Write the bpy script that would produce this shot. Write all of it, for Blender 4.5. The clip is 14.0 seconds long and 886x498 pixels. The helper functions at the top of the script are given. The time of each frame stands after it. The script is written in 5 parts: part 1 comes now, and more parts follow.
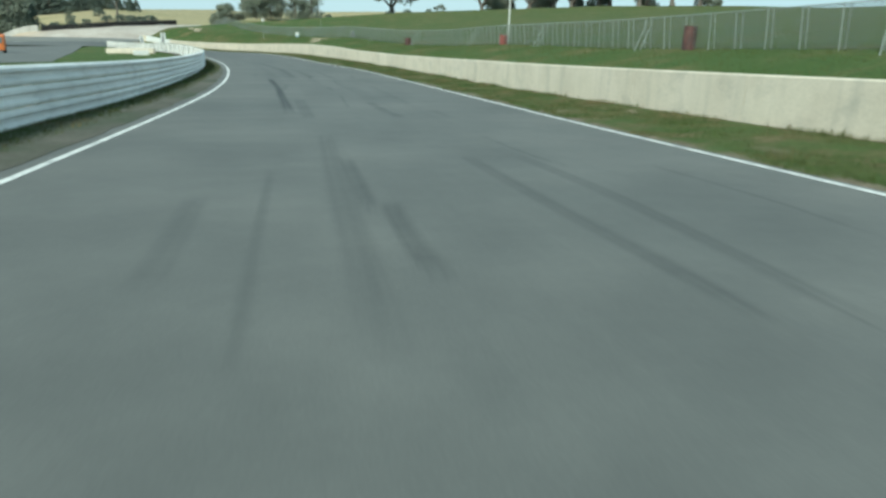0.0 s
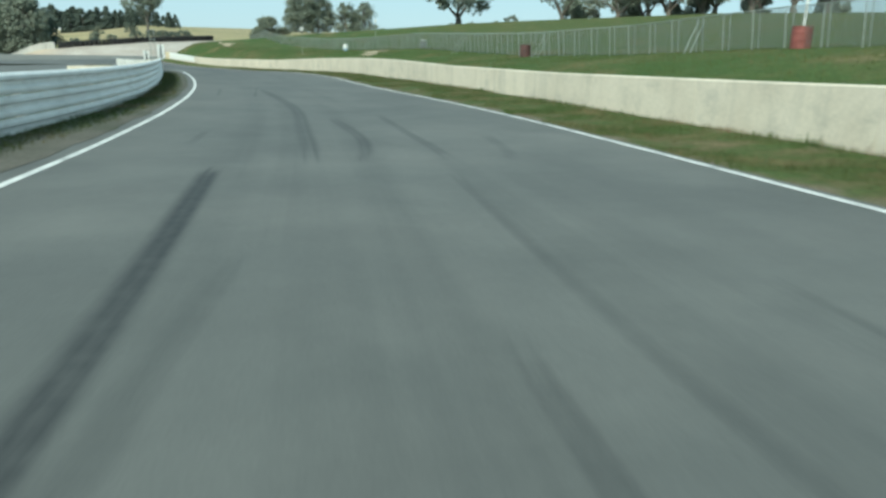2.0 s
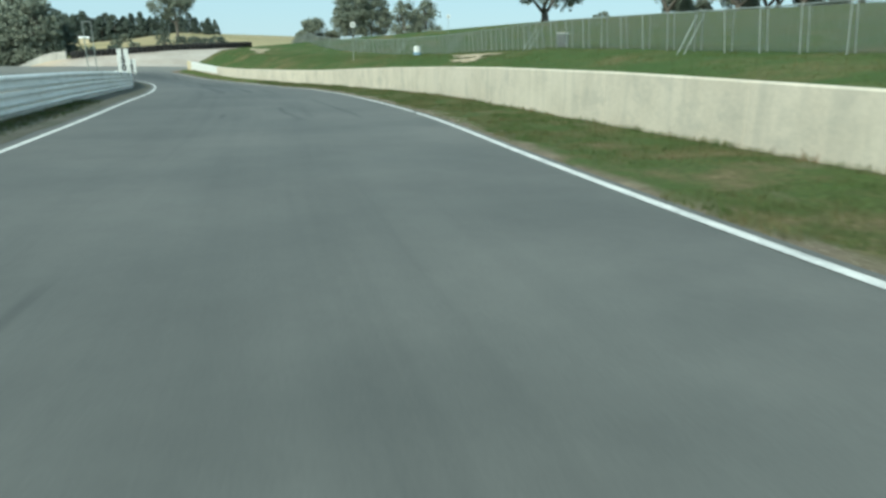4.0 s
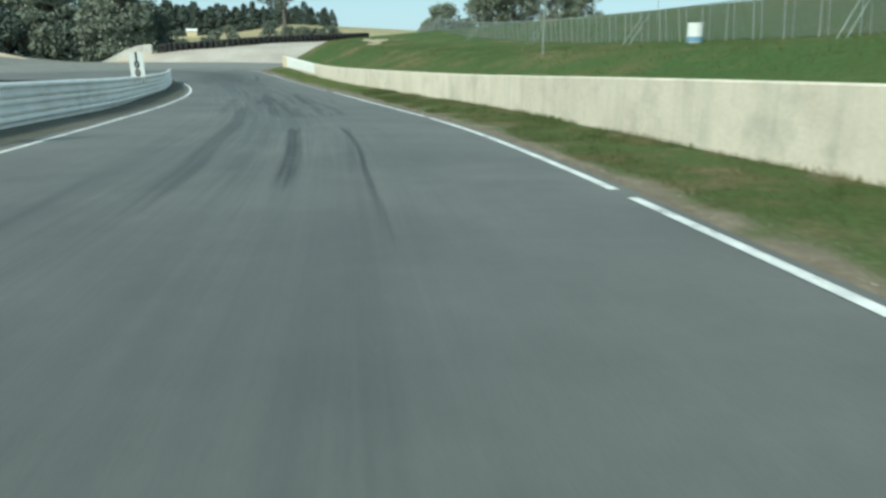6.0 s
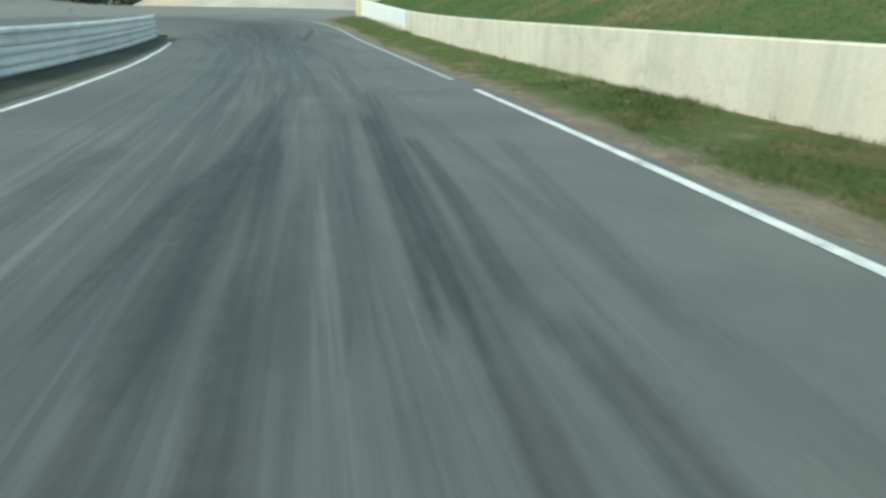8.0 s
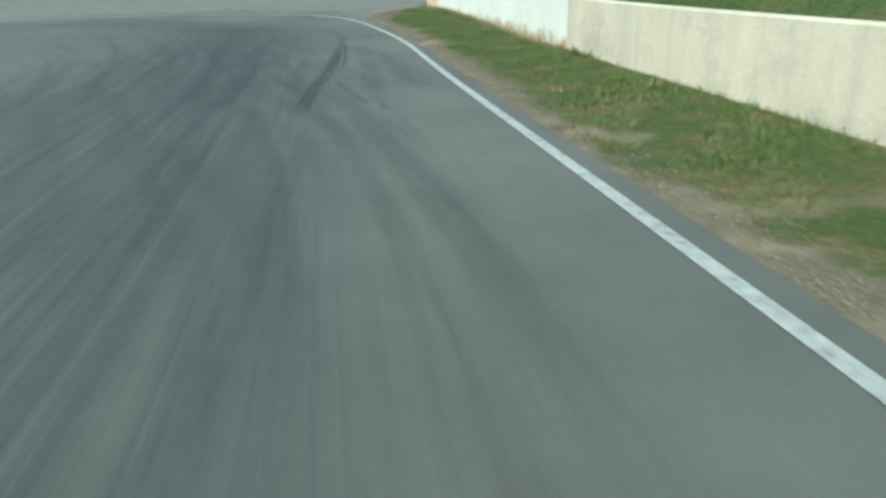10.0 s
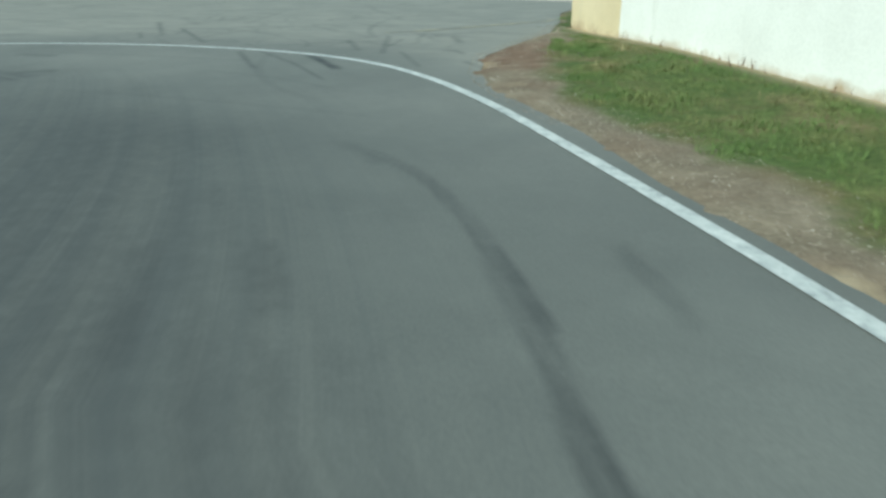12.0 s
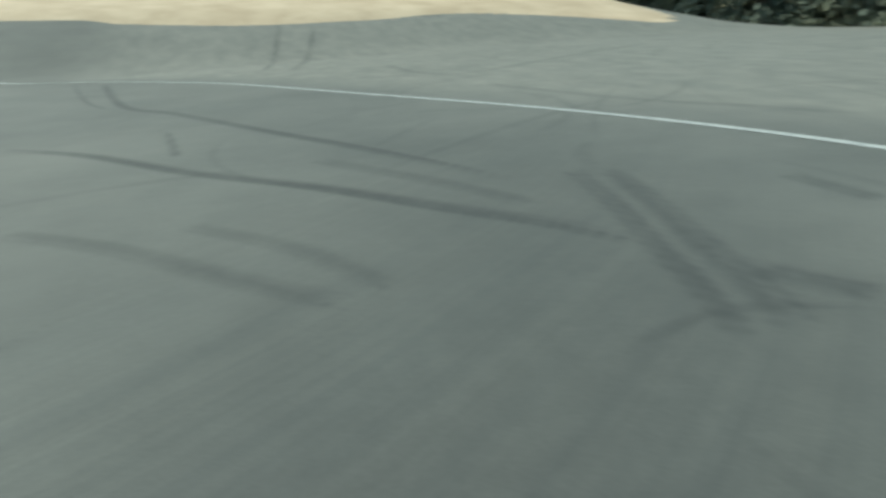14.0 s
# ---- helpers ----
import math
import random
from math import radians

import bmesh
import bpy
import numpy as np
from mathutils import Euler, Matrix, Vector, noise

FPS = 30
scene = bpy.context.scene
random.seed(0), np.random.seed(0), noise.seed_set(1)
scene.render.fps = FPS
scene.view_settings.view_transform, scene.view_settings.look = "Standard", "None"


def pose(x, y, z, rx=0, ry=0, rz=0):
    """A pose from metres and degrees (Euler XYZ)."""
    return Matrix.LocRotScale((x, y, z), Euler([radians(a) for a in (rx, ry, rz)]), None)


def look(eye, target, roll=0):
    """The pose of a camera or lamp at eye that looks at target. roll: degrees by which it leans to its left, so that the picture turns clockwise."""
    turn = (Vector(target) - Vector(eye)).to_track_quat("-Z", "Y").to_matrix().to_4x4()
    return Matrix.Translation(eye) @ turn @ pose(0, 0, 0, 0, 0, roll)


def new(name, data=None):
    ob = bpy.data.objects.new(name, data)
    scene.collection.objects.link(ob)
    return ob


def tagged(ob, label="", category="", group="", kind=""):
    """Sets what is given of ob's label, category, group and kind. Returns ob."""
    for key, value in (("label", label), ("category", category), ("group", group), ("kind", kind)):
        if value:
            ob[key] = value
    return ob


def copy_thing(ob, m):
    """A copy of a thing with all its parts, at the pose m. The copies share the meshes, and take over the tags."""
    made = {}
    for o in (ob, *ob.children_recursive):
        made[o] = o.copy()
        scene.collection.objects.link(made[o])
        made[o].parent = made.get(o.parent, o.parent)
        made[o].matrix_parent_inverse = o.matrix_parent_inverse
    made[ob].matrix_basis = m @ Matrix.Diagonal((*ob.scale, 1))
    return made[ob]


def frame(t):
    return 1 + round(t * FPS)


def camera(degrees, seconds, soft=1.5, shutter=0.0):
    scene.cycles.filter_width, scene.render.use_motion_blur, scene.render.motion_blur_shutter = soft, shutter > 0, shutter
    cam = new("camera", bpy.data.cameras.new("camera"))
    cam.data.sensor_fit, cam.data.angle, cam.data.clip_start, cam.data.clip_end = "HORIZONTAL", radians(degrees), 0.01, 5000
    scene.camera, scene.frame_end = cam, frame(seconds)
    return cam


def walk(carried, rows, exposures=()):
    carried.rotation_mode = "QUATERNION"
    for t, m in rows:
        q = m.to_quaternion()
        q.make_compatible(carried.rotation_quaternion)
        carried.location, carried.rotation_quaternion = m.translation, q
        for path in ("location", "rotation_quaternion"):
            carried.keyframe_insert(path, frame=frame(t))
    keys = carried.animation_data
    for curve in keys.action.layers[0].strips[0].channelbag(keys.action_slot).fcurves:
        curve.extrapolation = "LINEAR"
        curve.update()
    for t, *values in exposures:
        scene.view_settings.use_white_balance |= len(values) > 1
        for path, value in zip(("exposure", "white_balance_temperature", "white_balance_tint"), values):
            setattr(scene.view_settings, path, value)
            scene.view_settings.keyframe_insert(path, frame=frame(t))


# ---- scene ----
def turn(yaw, pitch, roll):
    return pose(0, 0, 0, 90 + pitch, 0, yaw) @ pose(0, 0, 0, 0, 0, roll)


cam = camera(65.21, 14.0, soft=2.9, shutter=0.15)
walk(cam, [
    (0, pose(-0.110, -0.150, 1.326) @ turn(-15.16, -18.50, 1.52)),
    (0.5, pose(0.435, 5.985, 1.000) @ turn(-14.59, -17.83, 1.92)),
    (1, pose(0.938, 12.119, 0.658) @ turn(-14.29, -17.55, 1.58)),
    (1.5, pose(1.375, 18.371, 0.304) @ turn(-12.85, -17.43, 1.31)),
    (2, pose(1.704, 25.113, -0.019) @ turn(-11.05, -17.17, 1.00)),
    (2.5, pose(1.839, 31.419, -0.264) @ turn(-10.11, -16.78, 1.14)),
    (2.7, pose(1.905, 33.884, -0.342) @ turn(-9.73, -16.68, 1.25)),
    (4.8, pose(0.902, 60.231, -0.970) @ turn(-4.04, -16.66, 0.27)),
    (5, pose(0.653, 62.907, -1.028) @ turn(-3.13, -16.56, 0.64)),
    (5.5, pose(-0.063, 69.502, -1.223) @ turn(-0.43, -16.52, 0.33)),
    (6, pose(-1.167, 76.028, -1.471) @ turn(2.70, -17.10, -0.14)),
    (6.5, pose(-2.465, 82.274, -1.692) @ turn(5.03, -17.78, -0.09)),
    (7, pose(-3.944, 88.701, -1.972) @ turn(6.66, -18.56, -0.22)),
    (7.5, pose(-5.252, 93.512, -2.204) @ turn(7.83, -19.75, -0.23)),
    (8, pose(-6.967, 98.716, -2.431) @ turn(8.72, -20.84, 0.58)),
    (8.2, pose(-7.625, 100.759, -2.538) @ turn(8.77, -21.14, 0.64)),
    (10.3, pose(-14.110, 120.565, -3.025) @ turn(14.27, -22.33, -1.37)),
    (10.5, pose(-14.832, 122.138, -3.102) @ turn(14.41, -21.94, -0.97)),
    (11, pose(-16.568, 125.911, -3.191) @ turn(15.45, -21.86, -1.24)),
    (11.5, pose(-18.191, 129.275, -3.144) @ turn(14.54, -22.10, -0.92)),
    (12, pose(-19.368, 132.358, -3.170) @ turn(14.10, -22.69, -0.62)),
    (12.5, pose(-20.486, 134.648, -3.201) @ turn(12.99, -23.31, 0.55)),
    (13, pose(-21.624, 136.722, -3.257) @ turn(14.02, -23.45, 1.92)),
    (13.3, pose(-22.412, 137.566, -3.239) @ turn(18.64, -23.08, 1.12)),
    (13.5, pose(-22.779, 137.738, -3.283) @ turn(27.17, -21.26, 0.15)),
    (13.8, pose(-24.015, 138.021, -3.268) @ turn(54.93, -19.21, -2.38)),
    (14, pose(-24.644, 137.803, -3.298) @ turn(72.93, -18.34, -2.87)),
], exposures=[(0, 0.58, 6200, -8), (12, 0.61, 6200, -8), (13, 0.63, 6300, -7), (14, 0.57, 6550, -6)])

# ---- light ----
world = bpy.data.worlds.new("sky")
scene.world = world
world.use_nodes = True
_n, _l = world.node_tree.nodes, world.node_tree.links
_sky = _n.new("ShaderNodeTexSky")
_sky.sky_type, _sky.sun_disc = "NISHITA", False
_sky.sun_elevation, _sky.sun_rotation = radians(42), radians(215)
_sky.air_density, _sky.dust_density, _sky.ozone_density = 1.0, 0.1, 1.5
_haze = _n.new("ShaderNodeMix")
_haze.data_type, _haze.blend_type = "RGBA", "MIX"
_haze.inputs[0].default_value, _haze.inputs[7].default_value = 0.9, (2.95, 4.05, 4.95, 1)
_l.new(_sky.outputs[0], _haze.inputs[6])
_l.new(_haze.outputs[2], _n["Background"].inputs[0])
_n["Background"].inputs[1].default_value = 0.115
sun = new("sun", bpy.data.lights.new("sun", "SUN"))
sun.data.energy, sun.data.angle, sun.data.color = 3.2, radians(12), (1.0, 0.95, 0.86)
sun.matrix_world = look((-34, -48, 54), (0, 0, 0))
scene.view_settings.exposure = 0.0

# ---- materials ----


def ramp(nt, fac, stops):
    node = nt.nodes.new("ShaderNodeValToRGB")
    el = node.color_ramp.elements
    while len(el) < len(stops):
        el.new(0.5)
    for e, (p, c) in zip(el, stops):
        e.position = p
        e.color = (*c, 1) if len(c) == 3 else c
    nt.links.new(fac, node.inputs[0])
    return node.outputs[0]


def noise_tex(nt, scale, detail=4, rough=0.55, stretch=None, coord="Object"):
    tc = nt.nodes.new("ShaderNodeTexCoord")
    out = tc.outputs[coord]
    if stretch:
        mp = nt.nodes.new("ShaderNodeMapping")
        mp.inputs["Scale"].default_value = stretch
        nt.links.new(out, mp.inputs[0])
        out = mp.outputs[0]
    n = nt.nodes.new("ShaderNodeTexNoise")
    n.inputs["Scale"].default_value, n.inputs["Detail"].default_value, n.inputs["Roughness"].default_value = scale, detail, rough
    nt.links.new(out, n.inputs["Vector"])
    return n.outputs["Fac"]


def mixc(nt, fac, a, b, mode="MIX"):
    m = nt.nodes.new("ShaderNodeMix")
    m.data_type, m.blend_type = "RGBA", mode
    for sock, v in ((m.inputs[0], fac), (m.inputs[6], a), (m.inputs[7], b)):
        if isinstance(v, (int, float)):
            sock.default_value = v
        elif isinstance(v, tuple):
            sock.default_value = (*v, 1)
        else:
            nt.links.new(v, sock)
    return m.outputs[2]


def material(name, stops, scale=6.0, fine=60.0, rough=0.8, metal=0.0, bump=0.3, depth=0.01, stretch=None, vary=0.0, fine_amount=0.35, coord="Object"):
    """Two scales of noise over a colour ramp, with relief from the fine one."""
    mat = bpy.data.materials.new(name)
    mat.use_nodes = True
    nt = mat.node_tree
    bsdf = nt.nodes["Principled BSDF"]
    big = noise_tex(nt, scale, 5, 0.6, stretch, coord)
    small = noise_tex(nt, fine, 3, 0.6, None, coord)
    col = ramp(nt, big, stops)
    grain = ramp(nt, small, [(0.3, (1 - fine_amount,) * 3), (0.7, (1 + fine_amount * 0.4,) * 3)])
    col = mixc(nt, 1.0, col, grain, "MULTIPLY")
    if vary:
        info = nt.nodes.new("ShaderNodeObjectInfo")
        tone = ramp(nt, info.outputs["Random"], [(0.0, (1 - vary,) * 3), (1.0, (1.0,) * 3)])
        col = mixc(nt, 1.0, col, tone, "MULTIPLY")
    nt.links.new(col, bsdf.inputs["Base Color"])
    bsdf.inputs["Roughness"].default_value, bsdf.inputs["Metallic"].default_value = rough, metal
    if bump:
        b = nt.nodes.new("ShaderNodeBump")
        b.inputs["Strength"].default_value, b.inputs["Distance"].default_value = bump, depth
        nt.links.new(small, b.inputs["Height"])
        nt.links.new(b.outputs[0], bsdf.inputs["Normal"])
    return mat


def asphalt_material():
    """Asphalt with rubbered lanes: streaks follow the track, single marks come from the rubber laid on it."""
    mat = material("asphalt", [(0.3, (0.090, 0.092, 0.087)), (0.5, (0.108, 0.109, 0.102)), (0.7, (0.131, 0.130, 0.120))], 0.3, 60, 0.82, 0, 0.18, 0.005, None, 0, 0.16)
    nt = mat.node_tree
    bsdf = nt.nodes["Principled BSDF"]
    col = bsdf.inputs["Base Color"].links[0].from_socket

    def attribute(name):
        a = nt.nodes.new("ShaderNodeAttribute")
        a.attribute_name = name
        return a.outputs["Fac"]

    def times(a, b):
        m = nt.nodes.new("ShaderNodeMath")
        m.operation = "MULTIPLY"
        for sock, v in zip(m.inputs, (a, b)):
            if isinstance(v, float):
                sock.default_value = v
            else:
                nt.links.new(v, sock)
        return m.outputs[0]

    def lane_noise(across, along, detail):
        c = nt.nodes.new("ShaderNodeCombineXYZ")
        nt.links.new(times(attribute("across"), across), c.inputs[0])
        nt.links.new(times(attribute("along"), along), c.inputs[1])
        n = nt.nodes.new("ShaderNodeTexNoise")
        n.inputs["Scale"].default_value, n.inputs["Detail"].default_value, n.inputs["Roughness"].default_value = 1.0, detail, 0.65
        nt.links.new(c.outputs[0], n.inputs["Vector"])
        return n.outputs["Fac"]

    broad = ramp(nt, lane_noise(1.1, 0.06, 4), [(0.38, (0, 0, 0)), (0.66, (1, 1, 1))])
    narrow = ramp(nt, lane_noise(5.5, 0.10, 5), [(0.44, (0, 0, 0)), (0.62, (1, 1, 1))])
    hair = ramp(nt, lane_noise(21.0, 0.22, 4), [(0.46, (0, 0, 0)), (0.66, (1, 1, 1))])
    pale = ramp(nt, lane_noise(8.0, 0.13, 4), [(0.54, (0, 0, 0)), (0.68, (1, 1, 1))])
    col = mixc(nt, times(times(broad, attribute("wear")), 0.62), col, (0.066, 0.074, 0.077))
    col = mixc(nt, times(times(narrow, attribute("wear")), 0.66), col, (0.052, 0.058, 0.061))
    col = mixc(nt, times(times(hair, attribute("wear")), 0.42), col, (0.045, 0.049, 0.051))
    col = mixc(nt, times(times(pale, attribute("wear")), 0.32), col, (0.20, 0.20, 0.185))
    patchy = ramp(nt, noise_tex(nt, 0.55, 6, 0.72), [(0.36, (0.90, 0.90, 0.90)), (0.64, (1.08, 1.08, 1.07))])
    col = mixc(nt, 1.0, col, patchy, "MULTIPLY")
    grit = ramp(nt, noise_tex(nt, 0.9, 6, 0.7, (1.0, 2.2, 1.0)), [(0.35, (0.35, 0.35, 0.35)), (0.65, (1, 1, 1))])
    col = mixc(nt, times(times(grit, attribute("dust")), 0.8), col, (0.205, 0.196, 0.172))
    breakup = ramp(nt, noise_tex(nt, 7.0, 5, 0.7), [(0.30, (0.72, 0.72, 0.72)), (0.58, (1, 1, 1))])
    col = mixc(nt, times(attribute("rubber"), breakup), col, (0.024, 0.026, 0.027))
    nt.links.new(col, bsdf.inputs["Base Color"])
    return mat


M_ASPHALT = asphalt_material()
M_LINE = material("line_paint", [(0.33, (0.32, 0.32, 0.31)), (0.43, (0.55, 0.545, 0.53)), (0.6, (0.69, 0.68, 0.65))], 2.5, 40, 0.7, 0, 0.2, 0.003, None, 0, 0.25)
M_WORN = material("worn_line_paint", [(0.3, (0.2, 0.21, 0.21)), (0.42, (0.33, 0.345, 0.345)), (0.58, (0.42, 0.43, 0.425)), (0.75, (0.52, 0.525, 0.51))], 9.0, 60, 0.75, 0, 0.2, 0.003, None, 0, 0.22)
M_YELLOW = material("faded_yellow_paint", [(0.4, (0.15, 0.145, 0.13)), (0.62, (0.34, 0.30, 0.2))], 2.2, 36, 0.8, 0, 0.2, 0.003, None, 0, 0.3)


def stained(name, stops, dark, stain_amount, vary):
    """Cast concrete: broad tone, vertical run stains and blotches."""
    mat = material(name, stops, 0.7, 18, 0.9, 0, 0.2, 0.006, None, vary, 0.1)
    nt = mat.node_tree
    bsdf = nt.nodes["Principled BSDF"]
    col = bsdf.inputs["Base Color"].links[0].from_socket
    runs = ramp(nt, noise_tex(nt, 1.0, 5, 0.65, (2.6, 2.6, 0.22)), [(0.50, (0, 0, 0)), (0.68, (1, 1, 1))])
    blot = ramp(nt, noise_tex(nt, 1.0, 6, 0.7, (0.9, 0.9, 1.3)), [(0.52, (0, 0, 0)), (0.68, (1, 1, 1))])
    m = nt.nodes.new("ShaderNodeMath")
    m.operation = "MULTIPLY"
    nt.links.new(runs, m.inputs[0])
    m.inputs[1].default_value = stain_amount
    col = mixc(nt, m.outputs[0], col, dark)
    m2 = nt.nodes.new("ShaderNodeMath")
    m2.operation = "MULTIPLY"
    nt.links.new(blot, m2.inputs[0])
    m2.inputs[1].default_value = stain_amount * 1.3
    col = mixc(nt, m2.outputs[0], col, dark)
    nt.links.new(col, bsdf.inputs["Base Color"])
    return mat


M_CONCRETE = stained("concrete", [(0.3, (0.56, 0.49, 0.39)), (0.5, (0.64, 0.565, 0.455)), (0.7, (0.68, 0.60, 0.49))], (0.31, 0.295, 0.25), 0.33, 0.06)
M_GREY_WALL = stained("weathered_concrete", [(0.3, (0.36, 0.35, 0.32)), (0.5, (0.44, 0.43, 0.395)), (0.7, (0.5, 0.485, 0.45))], (0.2, 0.195, 0.18), 0.4, 0.0)
M_WHITE = material("white_paint", [(0.3, (0.68, 0.68, 0.65)), (0.7, (0.76, 0.76, 0.73))], 1.2, 30, 0.7, 0, 0.1, 0.003, None, 0, 0.08)
M_CREAM = material("cream_paint", [(0.3, (0.62, 0.52, 0.33)), (0.7, (0.72, 0.63, 0.44))], 1.2, 30, 0.8, 0, 0.1, 0.003, None, 0, 0.1)
M_STEEL = material("galvanised_steel", [(0.3, (0.68, 0.665, 0.63)), (0.5, (0.82, 0.805, 0.77)), (0.7, (0.88, 0.865, 0.83))], 1.5, 30, 0.45, 0.0, 0.1, 0.003, None, 0.12, 0.12)
M_POST = material("post_steel", [(0.3, (0.27, 0.295, 0.275)), (0.7, (0.37, 0.40, 0.37))], 4, 30, 0.5, 0.2, 0.1, 0.003, None, 0.15, 0.1)
M_SAND = material("sand", [(0.3, (0.36, 0.31, 0.265)), (0.5, (0.43, 0.38, 0.33)), (0.7, (0.49, 0.44, 0.39))], 0.2, 8, 0.95, 0, 0.5, 0.03)


def tan_sand():
    """The trap's far arm is filled with tan sand, the rest with pale gravel."""
    nt = M_SAND.node_tree
    bsdf = nt.nodes["Principled BSDF"]
    pale = bsdf.inputs["Base Color"].links[0].from_socket
    sep = nt.nodes.new("ShaderNodeSeparateXYZ")
    nt.links.new(nt.nodes.new("ShaderNodeTexCoord").outputs["Object"], sep.inputs[0])
    arm = nt.nodes.new("ShaderNodeMapRange")
    arm.inputs[1].default_value, arm.inputs[2].default_value = -41, -48
    nt.links.new(sep.outputs[0], arm.inputs[0])
    tan = ramp(nt, noise_tex(nt, 0.5, 5, 0.6), [(0.35, (0.42, 0.315, 0.215)), (0.65, (0.54, 0.42, 0.30))])
    nt.links.new(mixc(nt, arm.outputs[0], pale, tan), bsdf.inputs["Base Color"])


tan_sand()
M_TYRE = material("tyre_rubber", [(0.3, (0.02, 0.02, 0.02)), (0.7, (0.045, 0.043, 0.04))], 3, 30, 0.8, 0, 0.3, 0.01, None, 0.4)
M_BARK = material("bark", [(0.3, (0.10, 0.085, 0.07)), (0.7, (0.23, 0.20, 0.17))], 2, 12, 0.9, 0, 0.6, 0.03)
M_LEAF = material("gum_leaves", [(0.3, (0.145, 0.17, 0.125)), (0.5, (0.20, 0.225, 0.17)), (0.7, (0.26, 0.28, 0.215))], 0.5, 6, 0.7, 0, 0)
M_PINE = material("pine_needles", [(0.3, (0.075, 0.10, 0.085)), (0.7, (0.13, 0.16, 0.125))], 0.5, 6, 0.8, 0, 0)
M_BLADE = material("grass_blades", [(0.30, (0.20, 0.165, 0.09)), (0.40, (0.13, 0.12, 0.058)), (0.49, (0.088, 0.104, 0.04)), (0.62, (0.062, 0.098, 0.03)), (0.78, (0.11, 0.118, 0.05))], 0.9, 7, 0.8, 0, 0)
M_BANK = material("bank_grass_blades", [(0.32, (0.18, 0.152, 0.075)), (0.42, (0.11, 0.118, 0.046)), (0.56, (0.079, 0.110, 0.035)), (0.75, (0.10, 0.122, 0.045))], 0.4, 7, 0.8, 0, 0)
M_LUSH = material("lush_grass_blades", [(0.34, (0.30, 0.25, 0.14)), (0.43, (0.19, 0.20, 0.085)), (0.56, (0.14, 0.20, 0.068)), (0.72, (0.105, 0.175, 0.055))], 0.9, 7, 0.8, 0, 0)
for _m in (M_BLADE, M_BANK, M_LUSH):
    _m.node_tree.nodes["Principled BSDF"].inputs["Specular IOR Level"].default_value = 0.15
M_BLACK = material("black_paint", [(0.3, (0.015, 0.015, 0.015)), (0.7, (0.03, 0.03, 0.03))], 5, 30, 0.6, 0, 0)

# ---- plan ----
STEP = 0.5
_Y = np.arange(-60, 260, STEP)


def smooth_line(pairs, soft=5.0):
    """A smooth x (or z) along y through the given y, x pairs."""
    ys, xs = np.array(pairs, float).T
    v = np.interp(_Y, ys, xs)
    n = int(4 * soft / STEP)
    k = np.exp(-0.5 * (np.arange(-n, n + 1) * STEP / soft) ** 2)
    pad = np.r_[v[0] + (v[1] - v[0]) * np.arange(-n, 0), v, v[-1] + (v[-1] - v[-2]) * np.arange(1, n + 1)]
    v = np.convolve(pad, k / k.sum(), "valid")
    return lambda y: np.interp(y, _Y, v)


road_z = smooth_line([(-60, 2.6), (0, 0), (12.4, -0.66), (25, -1.27), (34, -1.62), (60, -2.28), (76, -2.77), (89, -3.3), (99, -3.76), (110, -4.12), (120, -4.42), (126, -4.57), (132, -4.63), (138, -4.56), (144, -4.42), (150, -4.32), (160, -4.4), (172, -4.8), (185, -5.0), (260, -5.0)], 3.0)
line_r = smooth_line([(-60, 3.58), (0, 5.84), (5, 6.03), (10, 6.2), (15, 6.39), (20, 6.6), (25, 6.76), (30, 6.78), (35, 6.71), (40, 6.43), (45, 5.89), (50, 5.09), (55, 4.33), (60, 3.8), (65, 3.43), (70, 2.77), (75, 1.91), (80, 1.02), (85, 0.07), (90, -1.06), (95, -2.46), (100, -4.2), (105, -6.0), (110, -7.87), (115, -9.85), (120, -11.8), (125, -13.84), (130, -15.97), (132, -16.8), (134, -17.6), (135, -18.03), (136, -18.6), (137, -19.22), (138, -19.87), (139.35, -20.6), (145, -23.5)], 1.5)
line_l = smooth_line([(-60, -6.7), (0, -3.27), (6, -2.86), (12, -2.39), (18, -1.94), (24, -1.59), (30, -1.41), (36, -1.39), (42, -1.53), (48, -1.93), (54, -2.58), (60, -3.46), (66, -4.49), (72, -5.63), (78, -6.76), (84, -7.98), (90, -9.43), (96, -10.98), (102, -12.59), (108, -14.39), (114, -16.66), (120, -19.34), (126, -22.24), (130, -24.45)], 1.5)
wall_x = smooth_line([(-60, 8.5), (0, 9.0), (12, 9.05), (25, 9.15), (35, 9.1), (42, 8.6), (50, 7.8), (60, 6.7), (70, 5.6), (77, 4.6), (83, 3.3), (90, 1.5), (97, -0.3), (104, -2.95), (110, -5.3), (117, -8.1), (123, -10.4), (127, -11.9), (131.85, -13.93), (138, -16.45), (144, -19.3), (146, -20.25), (152, -23.0)], 1.5)
rail_x = smooth_line([(-60, -6.5), (0, -4.7), (13, -4.15), (19, -3.6), (30, -3.25), (41, -2.9), (47, -3.1), (56, -4.3), (68, -6.4), (85, -9.9), (93.6, -11.9), (98.5, -13.0), (106, -15.45), (113, -17.7), (118.6, -19.87), (125.5, -22.75), (130, -25.05)], 2.0)
fence_x = smooth_line([(-60, 12.9), (20, 14.4), (40, 15.3), (51, 14.7), (61, 12.9), (73, 11.3), (88, 8.6), (100, 6.4), (120, 1.4), (140, -3.6), (170, -10)], 4.0)
WALL_END = 146.15


